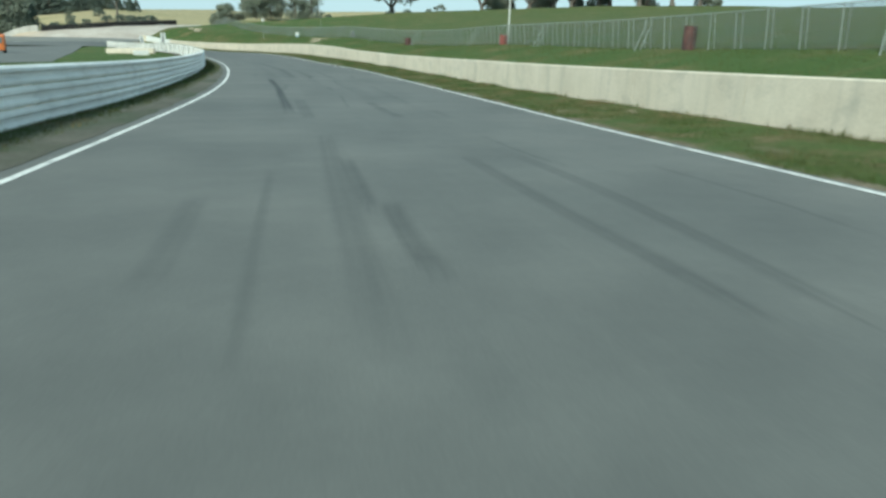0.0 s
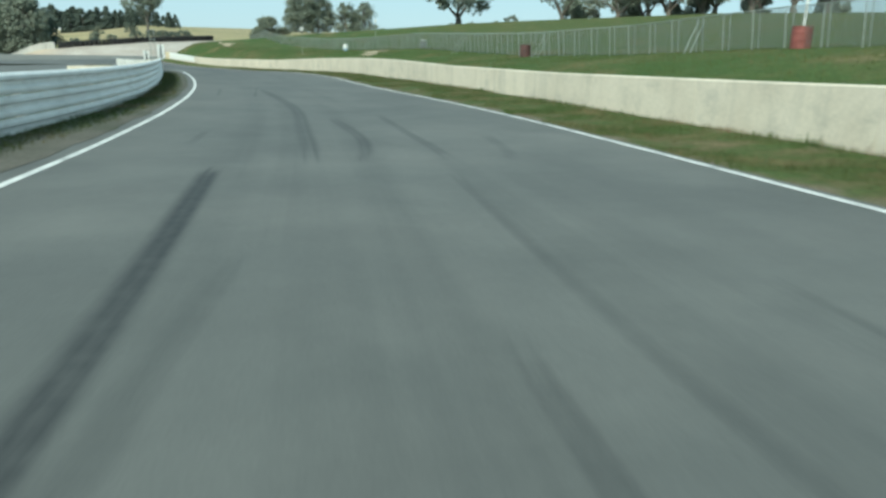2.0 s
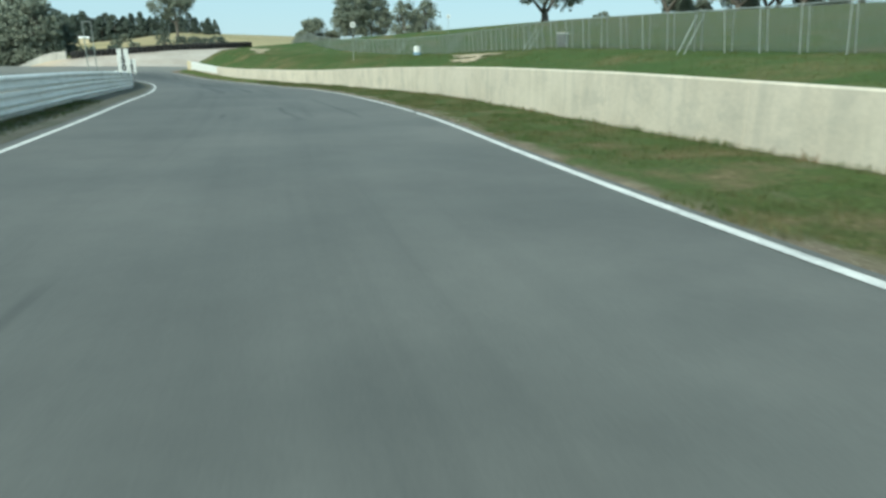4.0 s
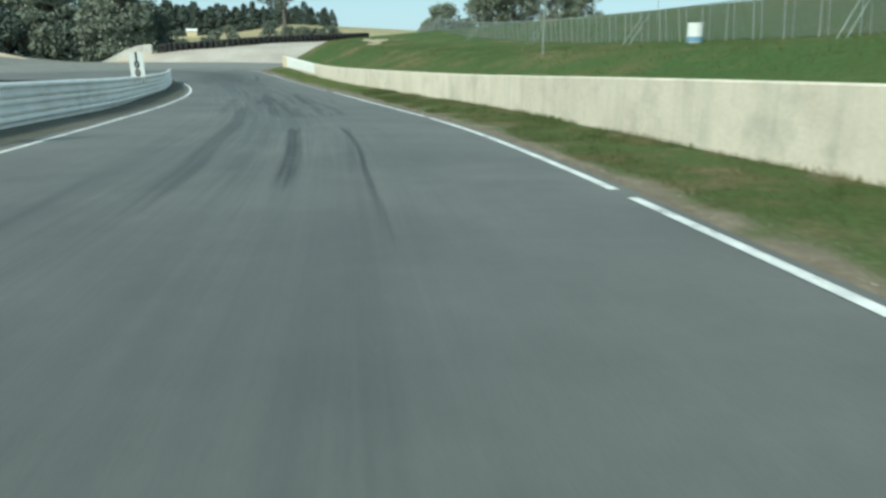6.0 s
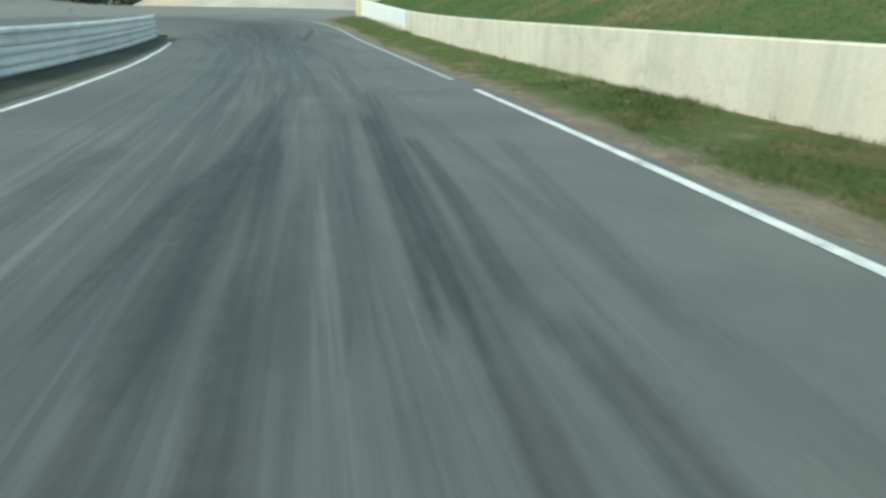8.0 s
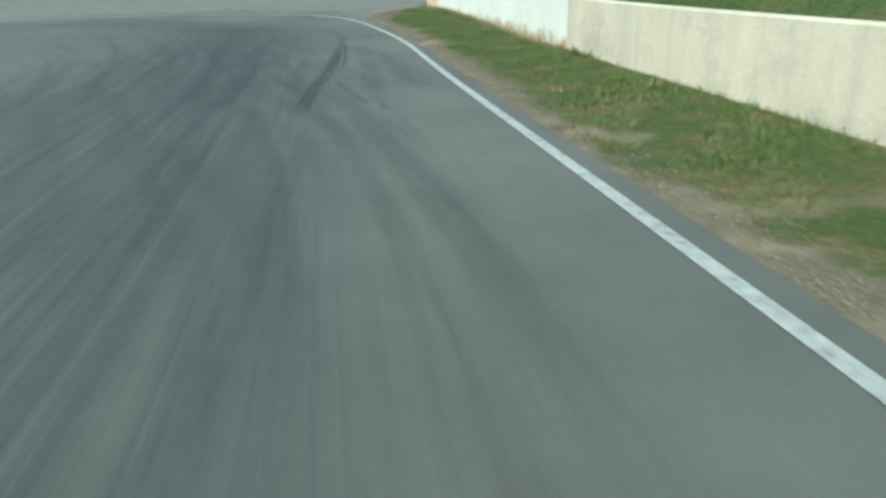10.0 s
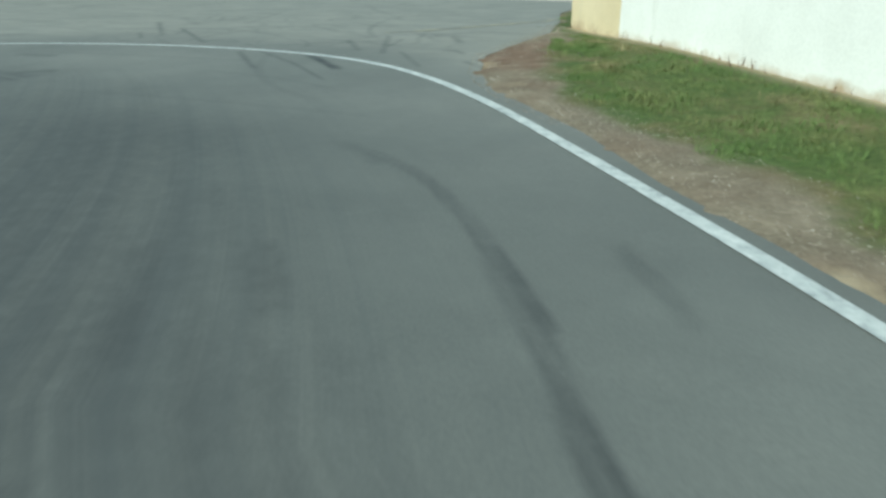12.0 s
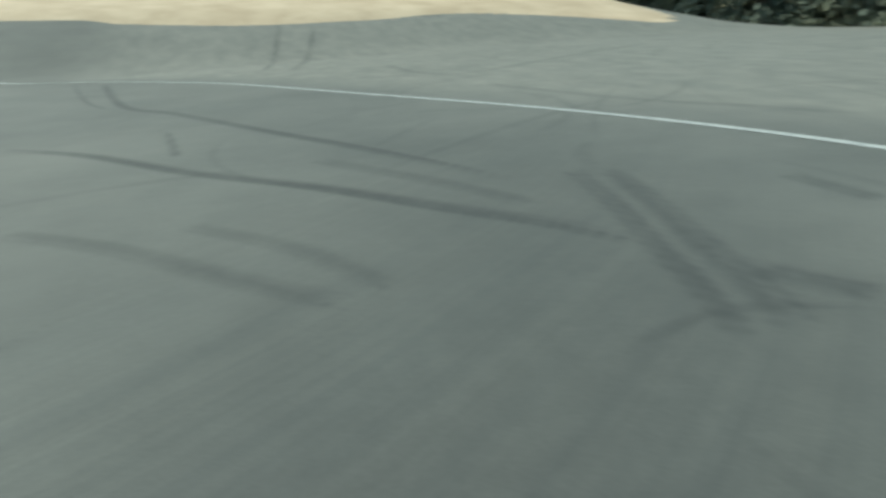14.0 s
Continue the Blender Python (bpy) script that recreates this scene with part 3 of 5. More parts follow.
def verge_material():
    """Grass ground that gives way to gravel and red-brown soil where the surface is bare."""
    mat = material("verge_ground", [(0.30, (0.16, 0.125, 0.072)), (0.40, (0.11, 0.102, 0.048)), (0.5, (0.075, 0.094, 0.034)), (0.65, (0.064, 0.095, 0.03)), (0.8, (0.115, 0.108, 0.05))], 1.1, 14, 0.95, 0, 0.7, 0.03)
    nt = mat.node_tree
    bsdf = nt.nodes["Principled BSDF"]
    col = bsdf.inputs["Base Color"].links[0].from_socket

    def attribute(name):
        a = nt.nodes.new("ShaderNodeAttribute")
        a.attribute_name = name
        return a.outputs["Fac"]

    gravel = ramp(nt, noise_tex(nt, 34, 4, 0.8), [(0.34, (0.065, 0.052, 0.038)), (0.48, (0.125, 0.102, 0.076)), (0.6, (0.19, 0.16, 0.122)), (0.70, (0.42, 0.385, 0.33))])
    dirt = ramp(nt, noise_tex(nt, 2.4, 7, 0.7), [(0.32, (0.10, 0.078, 0.055)), (0.5, (0.165, 0.133, 0.098)), (0.68, (0.245, 0.20, 0.15))])
    bare = mixc(nt, ramp(nt, noise_tex(nt, 0.8, 4, 0.6), [(0.42, (0.25, 0.25, 0.25)), (0.6, (0.85, 0.85, 0.85))]), dirt, gravel)
    red = ramp(nt, noise_tex(nt, 4.0, 6, 0.7, (0.6, 2.0, 1)), [(0.35, (0.08, 0.05, 0.036)), (0.55, (0.14, 0.092, 0.066)), (0.75, (0.23, 0.175, 0.13))])
    bare = mixc(nt, attribute("red"), bare, red)
    sandy = ramp(nt, noise_tex(nt, 5.0, 6, 0.7), [(0.35, (0.30, 0.235, 0.15)), (0.65, (0.46, 0.38, 0.26))])
    bare = mixc(nt, attribute("sandy"), bare, sandy)
    nt.links.new(mixc(nt, attribute("bare"), col, bare), bsdf.inputs["Base Color"])
    bsdf.inputs["Specular IOR Level"].default_value = 0.1
    return mat


M_BARE_VERGE = verge_material()


def build_verge():
    """One sheet from under the asphalt's edge to the wall, ragged where the dirt laps over the asphalt."""
    for y0, y1, step, label in ((-40, 112.2, 0.35, "olive grass verge with bare soil between track and wall"), (112.2, 166, 0.1, "green verge with a gravel edge between the corner and the white wall")):
        verts, bare, red, sandy, m = [], [], [], [], 26
        ys = np.arange(y0, y1 + step * 0.5, step)
        for y in ys:
            over = float(np.interp(y, [130, 139, 146, 150], [0.12, 0.45, 0.45, 0.12]))
            x0 = float(edge_x(y)) - over
            x1 = float(wall_x(y)) + 0.02 if y < WALL_END else max(float(bank_x(y)) + 0.8, x0 + 1.0)
            for t in np.linspace(0, 1, m) ** 1.5:
                x = x0 + (x1 - x0) * t
                wob = noise.noise((x * 2.2, y * 2.2, 0.0)) * 0.6 + noise.noise((x * 7, y * 7, 4.0)) * 0.4
                lap = x - x0 - over + (0.85 * over) * wob
                h = 0.03 * float(ease((lap + 0.04) / 0.22)) - 0.012
                z = float(terrain(x, y)) + h + 0.008 * wob * float(ease(lap / 0.3))
                verts.append((x, float(y), z))
                broad = noise.noise((x * 0.9, y * 0.9, 7.0)) + 0.6 * noise.noise((x * 2.3, y * 1.7, 2.0))
                gap = float(grass_in(y)) - x + 0.25 * wob + (0.34 if y > 134 else 0.25) * broad
                spot = float(ease((broad - 0.5) / 0.3)) * 0.75 * min(1.0, abs(y - 131.3) / 3)
                foot = float(ease(1 - (x1 - x) / ((0.36 if y > 131 else 0.16) + 0.12 * wob))) * 0.9 if y < WALL_END else 0.0
                sandy.append(max(foot, 0.55 * spot) if y > 133 else 0.3 * spot)
                bare.append(max(float(ease((gap + 0.15) / 0.35)), spot, foot))
                red.append(float(np.clip(ease(1.3 - abs(y - 142.7 + 0.8 * wob) / 1.7) * ease(1.7 - 0.75 * (x - x0)) + (0.35 * ease(broad / 0.5) * ease((y - 133) / 4) if y < 143 else 0), 0, 1)) if 131 < y < 146 else 0.0)
        ob = mesh_ob("verge", verts, grid_faces(len(ys), m), M_BARE_VERGE, smooth=True)
        for name, values in (("bare", bare), ("red", red), ("sandy", sandy)):
            ob.data.attributes.new(name, "FLOAT", "POINT").data.foreach_set("value", np.array(values, np.float32))
        tagged(ob, label, "verge", kind="structure")


build_verge()


def blades(name, xs, ys, zs, size, mat, label, seed, lean=0.35):
    """Tufts of three thin blades each."""
    rng = np.random.default_rng(seed)
    n = len(xs)
    verts, faces = [], []
    for k in range(3):
        ang, h = rng.uniform(0, 2 * np.pi, n), size * rng.uniform(0.5, 1.3, n)
        w = 0.12 * h * rng.uniform(0.5, 1.0, n)
        off = rng.normal(0, 0.05, (n, 2)) * (size[:, None] / 0.12)
        bx, by = xs + off[:, 0], ys + off[:, 1]
        dx, dy = np.cos(ang), np.sin(ang)
        tip = np.stack([bx + lean * h * dx * rng.uniform(0.2, 1.4, n), by + lean * h * dy, zs + h], 1)
        a = np.stack([bx - w * dy, by + w * dx, zs - 0.03], 1)
        b = np.stack([bx + w * dy, by - w * dx, zs - 0.03], 1)
        base = 3 * n * k
        verts.append(np.stack([a, b, tip], 1).reshape(-1, 3))
        faces += [(base + 3 * i, base + 3 * i + 1, base + 3 * i + 2) for i in range(n)]
    ob = mesh_ob(name, np.concatenate(verts).tolist(), faces, mat)
    return tagged(ob, label, "grass", kind="stuff")


def build_grass():
    rng = np.random.default_rng(5)
    n = 150000
    ys = rng.uniform(-2, 148, n)
    lo = grass_in(ys)
    hi = np.where(ys < WALL_END, wall_x(np.minimum(ys, WALL_END)) - 0.02, bank_x(ys) + 0.6)
    t = rng.uniform(0, 1, n)
    xs = lo - 0.15 + (hi - lo + 0.15) * t
    patch = np.array([noise.noise((x * 0.8, y * 0.5, 3.0)) for x, y in zip(xs, ys)])
    keep = (patch > -0.28 + 0.5 * (1 - np.clip((xs - lo + 0.1) / 0.5, 0, 1))) & (hi > lo) & ((ys < 131.5) | (xs < hi - 0.27))
    xs, ys, t, patch = xs[keep], ys[keep], t[keep], patch[keep]
    size = np.where(ys < 112, 0.042, 0.034) + 0.035 * np.clip(patch + 0.3, 0, 1) + 0.05 * (rng.uniform(0, 1, len(xs)) < 0.02) + 0.05 * np.clip(np.array([noise.noise((x * 2.6, y * 1.6, 8.0)) for x, y in zip(xs, ys)]), 0, 1) + 0.03 * (t > 0.95)
    far = ys > 112
    blades("verge_grass", xs[~far], ys[~far], terrain(xs[~far], ys[~far]), size[~far], M_BLADE, "short green and straw-coloured verge grass", 6)
    n = 80000
    y2 = rng.uniform(118, 147, n)
    lo = grass_in(y2)
    x2 = lo - 0.2 + (np.where(y2 < WALL_END, wall_x(np.minimum(y2, WALL_END)), bank_x(y2) + 0.4) - lo + 0.2) * rng.uniform(0, 1, n)
    p2 = np.array([noise.noise((x * 1.1, y * 0.8, 9.0)) for x, y in zip(x2, y2)])
    p2 = p2 + 0.35 * np.array([noise.noise((x * 3.1, y * 2.4, 5.0)) for x, y in zip(x2, y2)])
    keep = (p2 > -0.3 + 0.75 * (1 - np.clip((x2 - lo + 0.15) / 0.8, 0, 1))) & ((y2 < 131.5) | (x2 < wall_x(y2) - 0.24 - 0.2 * np.clip(p2, 0, 1)))
    xs, ys, size = np.r_[xs[far], x2[keep]], np.r_[ys[far], y2[keep]], np.r_[size[far], 0.03 + 0.06 * np.clip(p2[keep] + 0.1, 0, 1)]
    blades("corner_grass", xs, ys, terrain(xs, ys), size, M_LUSH, "soft green and straw grass below the white wall", 7, 0.8)
    n = 26000
    ys = rng.uniform(1, 75, n)
    xs = rail_x(ys) + rng.uniform(-0.3, 1.0, n) * rng.uniform(0.3, 1, n)
    blades("rail_grass", xs, ys, road_z(ys) + 0.03, 0.04 + 0.05 * rng.uniform(0, 1, n), M_BLADE, "dark grass growing under the guard rail", 8)
    n = 1500
    ys = rng.uniform(139, 146, n)
    xs = edge_x(ys) + 0.15 + 1.0 * rng.uniform(0, 1, n) ** 0.8
    blades("dry_tufts", xs, ys, terrain(xs, ys), 0.015 + 0.025 * rng.uniform(0, 1, n), M_DRY, "red-brown dry tufts in the gravel", 12, 1.2)
    n = 500
    ys = np.r_[rng.normal(131.4, 0.6, n // 6), rng.uniform(133, 145.5, n // 5), rng.uniform(5, 125, n)]
    xs = wall_x(ys) - np.abs(rng.normal(0, 0.07, len(ys))) - 0.02
    blades("wall_weeds", xs, ys, terrain(xs, ys), 0.05 + 0.12 * rng.uniform(0, 1, len(ys)) ** 2, M_DRY, "dry weed stalks along the wall's foot", 14, 0.5)
    n = 60000
    ys = rng.uniform(5, 165, n)
    xs = bank_x(ys) + np.where(ys > WALL_END, -1.0, 0.25) + 8.0 * rng.uniform(0, 1, n) ** 1.3
    blades("bank_grass", xs, ys, terrain(xs, ys) - 0.03, 0.05 + 0.05 * rng.uniform(0, 1, n), M_BANK, "green grass on the bank behind the wall", 9)
    n = 40000
    ys = np.r_[rng.uniform(62, 118, n // 2), rng.uniform(118, 146, n // 2)]
    lo = edge_x(ys)
    xs = lo + 0.08 + (grass_in(ys) - lo + 0.2) * rng.uniform(0, 1, n)
    y3 = rng.uniform(138.5, 146.5, 3500)
    xs, ys = np.r_[xs, edge_x(y3) + np.maximum(rng.normal(0.12, 0.2, len(y3)), -0.16)], np.r_[ys, y3]
    n = len(xs)
    v, f = [], []
    for x, y, big in zip(xs, ys, rng.uniform(0, 1, n)):
        r, z, b = rng.uniform(0.002, 0.0055) + 0.005 * (big > 0.96), float(terrain(x, y)) + (0.02 if x > edge_x(y) + 0.05 else 0.006), len(v)
        v += [(x - r, y - r * 0.6, z - r), (x + r, y - r * 0.8, z - r), (x + r * 0.3, y + r, z - r), (x, y, z + r * 0.8)]
        f += [(b, b + 1, b + 3), (b + 1, b + 2, b + 3), (b + 2, b, b + 3)]
    tagged(mesh_ob("gravel_stones", v, f, M_PEBBLE), "loose brown gravel stones along the asphalt's edge", "gravel", kind="stuff")


M_DRY = material("dry_grass", [(0.35, (0.16, 0.10, 0.06)), (0.55, (0.19, 0.13, 0.08)), (0.7, (0.14, 0.13, 0.055))], 1.5, 9, 0.85, 0, 0)
build_grass()

# ---- tyre marks ----


MARKS = []


def mark(path, half, cover, ends=(0.12, 0.12)):
    MARKS.append((np.asarray(path, float), half, cover, ends))


def skid(points, half=0.11, cover=0.5, ends=(0.2, 0.2)):
    mark(densify(points, 0.2), max(half if half < 0.1 else 0.02 + 0.8 * half, 0.03), min(cover * 1.25, 0.95), ends)


skid([(0.54, 33.73), (0.69, 27.53), (0.66, 22.78), (0.65, 19.11), (0.63, 17.28), (0.64, 15.5)], 0.13, 0.9, (0.06, 0.4))
skid([(0.99, 8.95), (0.89, 7.05), (0.82, 5.65)], 0.09, 0.34)
skid([(1.03, 5.97), (0.94, 4.48), (0.97, 3.72)], 0.1, 0.34)
skid([(0.97, 11.66), (0.63, 6.32), (0.49, 3.95), (0.40, 2.59)], 0.14, 0.22)
skid([(-0.71, 6.73), (-0.77, 4.93), (-0.82, 3.91)], 0.12, 0.2)
skid([(0.01, 8.17), (-0.22, 3.88), (-0.30, 2.53)], 0.05, 0.2)
skid([(2.61, 8.95), (2.48, 5.30), (2.46, 3.51), (2.42, 2.46)], 0.1, 0.28)
skid([(3.33, 9.12), (3.29, 6.24), (3.08, 3.78), (2.93, 2.42)], 0.1, 0.26)
skid([(4.73, 7.53), (4.70, 5.50), (4.53, 3.95)], 0.03, 0.34)
skid([(3.60, 11.26), (3.55, 8.78), (3.65, 7.87)], 0.04, 0.3)
skid([(1.10, 20.99), (1.01, 16.88), (0.96, 14.79)], 0.16, 0.26)
skid([(2.55, 22.91), (2.30, 19.72), (2.13, 17.58)], 0.05, 0.32)
skid([(2.98, 19.81), (2.88, 16.86), (2.92, 15.72), (2.87, 14.75)], 0.12, 0.34)
skid([(4.47, 28.81), (4.12, 21.09), (3.94, 18.74)], 0.05, 0.24)
skid([(4.07, 16.82), (4.05, 15.73), (4.03, 14.90)], 0.12, 0.2)
skid([(2.60, 27.92), (2.58, 26.44), (2.56, 25.30)], 0.08, 0.3)
skid([(3.35, 32.99), (3.20, 27.62), (3.28, 25.86), (3.24, 25.11)], 0.07, 0.26)
skid([(1.19, 29.77), (0.95, 27.26), (0.86, 25.83)], 0.1, 0.2)
skid([(-0.07, 52.80), (1.09, 45.57), (1.47, 41.92), (1.60, 38.59), (1.69, 35.97), (1.74, 33.94)], 0.15, 0.42)
skid([(2.20, 40.40), (2.44, 38.20), (2.55, 36.71), (2.51, 35.24), (2.36, 34.07)], 0.11, 0.42)
skid([(3.27, 41.17), (3.43, 37.53), (3.52, 35.90), (3.55, 35.00), (3.55, 34.12)], 0.09, 0.34)
skid([(-0.10, 38.09), (-0.09, 36.82), (-0.11, 36.34)], 0.06, 0.32)
skid([(-1.54, 53.23), (-1.09, 48.43)], 0.05, 0.4)
skid([(-0.28, 54.23), (0.10, 47.64)], 0.05, 0.3)
skid([(4.76, 37.14), (4.55, 34.87), (4.29, 33.91)], 0.1, 0.22)
skid([(-1.76, 68.02), (-1.66, 67.23), (-1.58, 66.63)], 0.06, 0.45)
skid([(-0.68, 70.75), (-0.37, 68.73), (-0.01, 67.36), (0.28, 66.16), (0.39, 65.59)], 0.08, 0.4)
skid([(-0.18, 75.96), (0.91, 70.38), (1.32, 68.49), (1.55, 67.20), (1.75, 66.03)], 0.07, 0.4)
skid([(-0.15, 71.15), (0.31, 67.95), (0.47, 66.48)], 0.08, 0.18)
skid([(0.23, 66.13), (0.08, 65.71)], 0.08, 0.22)
skid([(-5.82, 84.26), (-4.49, 78.78)], 0.07, 0.25)
skid([(-4.06, 91.71), (-2.69, 84.59)], 0.06, 0.3)
skid([(1.50, 75.81), (2.25, 71.62)], 0.07, 0.25)
skid([(-9.10, 99.62), (-6.97, 92.73), (-5.87, 88.39), (-5.37, 86.51), (-5.03, 85.35), (-4.6, 83.4), (-4.25, 81.8)], 0.2, 0.46)
skid([(-5.19, 91.33), (-4.11, 87.08), (-3.77, 85.59), (-3.5, 84.4), (-3.2, 83.0)], 0.15, 0.8, (0.2, 0.35))
skid([(-4.16, 91.43), (-3.45, 88.90), (-2.93, 86.61), (-2.63, 85.03), (-2.14, 82.7), (-1.75, 80.7)], 0.045, 0.9, (0.15, 0.5))
skid([(-4.80, 87.02), (-4.47, 85.44), (-4.37, 84.63)], 0.14, 0.22)
skid([(-10.08, 110.42), (-7.46, 102.27), (-6.23, 98.35), (-5.76, 96.59), (-5.38, 95.20)], 0.1, 0.5)
skid([(-6.94, 101.78), (-5.77, 98.65), (-5.11, 96.34), (-4.82, 95.42)], 0.12, 0.45)
skid([(-9.96, 106.04), (-6.80, 97.13), (-6.01, 94.69)], 0.12, 0.55)
skid([(-7.24, 99.28), (-6.37, 96.50), (-5.82, 94.76)], 0.13, 0.4)
skid([(-10.44, 107.20), (-7.56, 97.94), (-6.88, 95.72), (-6.61, 94.66)], 0.15, 0.55)
skid([(-7.61, 98.40), (-6.72, 95.43), (-6.43, 94.60)], 0.1, 0.35)
skid([(-6.08, 96.54), (-5.63, 95.08)], 0.07, 0.3)
skid([(-5.51, 96.87), (-5.14, 95.20)], 0.05, 0.35)
skid([(-10.78, 103.96), (-9.54, 98.96), (-9.09, 97.23)], 0.12, 0.2)
skid([(-11.34, 109.70), (-10.07, 105.48), (-9.56, 103.23), (-9.23, 101.84), (-8.94, 100.75)], 0.15, 0.55)
skid([(-9.82, 104.92), (-9.21, 102.85), (-8.76, 101.53), (-8.45, 100.61)], 0.16, 0.6)
skid([(-9.42, 107.83), (-8.19, 104.08), (-7.59, 102.26), (-7.25, 101.18)], 0.13, 0.68)
skid([(-8.54, 106.22), (-7.75, 103.98), (-7.24, 102.32), (-6.92, 101.32)], 0.09, 0.5)
skid([(-9.78, 107.74), (-8.44, 103.47), (-8.04, 102.26), (-7.61, 100.86)], 0.12, 0.3)
skid([(-8.88, 103.73), (-8.26, 101.78), (-7.91, 100.77)], 0.06, 0.3)
skid([(-8.52, 101.89), (-8.11, 100.73)], 0.08, 0.25)
skid([(-7.55, 106.46), (-6.79, 103.50), (-6.33, 101.54)], 0.1, 0.25)
skid([(-11.12, 104.91), (-10.89, 103.69), (-10.62, 102.69)], 0.14, 0.3)
skid([(-19.05, 133.2), (-18.05, 130.27), (-17.4, 128.0), (-16.98, 126.65), (-16.62, 125.5)], 0.12, 0.72, (0.3, 0.2))
skid([(-19.72, 135.2), (-19.3, 134.0), (-18.75, 132.4), (-18.2, 130.9)], 0.06, 0.5, (0.2, 0.3))
skid([(-19.5, 134.6), (-18.95, 133.3), (-18.3, 131.6), (-17.75, 130.0)], 0.035, 0.45)
skid([(-18.7, 133.6), (-17.2, 130.0), (-16.3, 127.5)], 0.2, 0.24)
skid([(-18.2, 133.1), (-16.9, 130.3), (-16.0, 128.2)], 0.14, 0.26)
skid([(-17.8, 132.7), (-16.45, 129.8), (-15.7, 128.0)], 0.2, 0.2)
skid([(-17.21, 128.34), (-16.58, 127.33), (-16.08, 126.53)], 0.05, 0.45)
skid([(-21.83, 132.45), (-19.38, 129.00), (-18.39, 127.64)], 0.12, 0.45)
skid([(-22.59, 132.91), (-21.13, 129.16), (-20.50, 127.81)], 0.14, 0.4)
skid([(-22.16, 133.60), (-19.22, 127.91), (-18.72, 126.38)], 0.16, 0.5)
skid([(-21.22, 133.72), (-18.53, 127.61), (-17.92, 125.85)], 0.18, 0.5)
skid([(-19.78, 130.96), (-18.16, 126.80), (-17.76, 125.78)], 0.1, 0.4)
skid([(-18.84, 130.76), (-17.49, 127.24), (-16.90, 125.74)], 0.12, 0.3)
skid([(-17.32, 129.61), (-16.87, 128.70), (-16.13, 127.42)], 0.05, 0.3)
skid([(-15.91, 126.60), (-15.75, 126.24)], 0.04, 0.4)
skid([(-19.20, 134.06), (-18.46, 132.06), (-18.11, 131.13), (-17.91, 130.46)], 0.035, 0.6)
skid([(-20.89, 132.39), (-20.34, 131.05), (-19.82, 129.88)], 0.25, 0.45)
skid([(-19.78, 131.46), (-19.34, 130.34), (-19.10, 129.79)], 0.14, 0.35)
skid([(-20.08, 132.71), (-19.39, 131.08), (-18.87, 129.92)], 0.14, 0.3)
skid([(-21.33, 132.64), (-21.03, 131.53), (-20.93, 130.84)], 0.12, 0.3)
skid([(-19.11, 131.41), (-18.54, 129.96)], 0.03, 0.4)
skid([(-21.31, 137.45), (-20.68, 136.88), (-20.13, 136.03), (-19.83, 135.36), (-19.56, 134.79)], 0.06, 0.34)
skid([(-19.95, 135.77), (-19.52, 134.83)], 0.03, 0.5)
skid([(-21.81, 135.45), (-21.50, 134.80), (-21.12, 134.13)], 0.12, 0.3)
skid([(-21.22, 135.57), (-20.74, 134.75)], 0.1, 0.25)
skid([(-19.31, 135.91), (-18.93, 135.00)], 0.06, 0.25)
skid([(-21.60, 137.67), (-21.28, 137.36), (-21.01, 137.00)], 0.08, 0.2)
skid([(-23.89, 142.22), (-23.46, 141.71), (-22.91, 141.01)], 0.08, 0.85)
skid([(-25.17, 142.46), (-24.52, 141.54), (-24.05, 140.88)], 0.04, 0.5)
skid([(-24.94, 142.62), (-23.84, 141.51), (-23.17, 140.72), (-22.78, 140.21)], 0.025, 0.45)
skid([(-28.08, 145.39), (-27.09, 144.24), (-26.24, 143.24)], 0.05, 0.5)
skid([(-29.40, 146.55), (-27.62, 144.09)], 0.06, 0.4)
skid([(-28.52, 144.65), (-27.79, 143.67)], 0.04, 0.4)
skid([(-24.58, 143.50), (-23.91, 143.61), (-23.50, 143.46)], 0.03, 0.35)
skid([(-23.95, 144.02), (-23.28, 142.76)], 0.05, 0.4)
skid([(-23.40, 144.65), (-22.80, 142.42)], 0.05, 0.4)
skid([(-22.26, 144.76), (-21.89, 143.76)], 0.06, 0.4)
skid([(-22.04, 142.96), (-21.81, 142.93), (-21.57, 142.58)], 0.05, 0.45)
skid([(-22.65, 142.83), (-22.29, 142.11), (-21.91, 141.34)], 0.04, 0.35)
skid([(-25.57, 146.12), (-24.57, 145.17)], 0.05, 0.3)
skid([(-21.47, 141.97), (-21.21, 141.60)], 0.05, 0.35)
skid([(-48.42, 133.74), (-41.15, 135.13), (-38.75, 135.86)], 0.05, 0.5)
skid([(-46.74, 134.82), (-39.34, 136.04), (-36.91, 137.11), (-33.64, 138.38), (-31.93, 139.07), (-30.45, 139.60), (-29.28, 139.94)], 0.09, 0.6)
skid([(-34.53, 135.14), (-33.33, 136.28), (-31.55, 137.42), (-30.19, 138.46), (-28.99, 139.22), (-28.26, 139.69), (-27.64, 139.94)], 0.1, 0.6)
skid([(-30.01, 136.23), (-29.20, 137.05), (-28.32, 137.71), (-27.63, 138.25)], 0.1, 0.35)
skid([(-29.52, 137.48), (-28.64, 138.11), (-27.73, 138.50)], 0.09, 0.3)
skid([(-31.35, 138.63), (-29.90, 139.33), (-28.74, 139.77)], 0.1, 0.3)
for shift, half in ((-0.16, 0.08), (0.1, 0.1)):
    skid([(-29.52 + 0.4 * shift, 140.60 + shift), (-28.47, 140.34 + shift), (-27.66, 140.09 + shift), (-27.05, 139.92 + shift), (-26.54, 139.73 + shift)], half, 0.42)
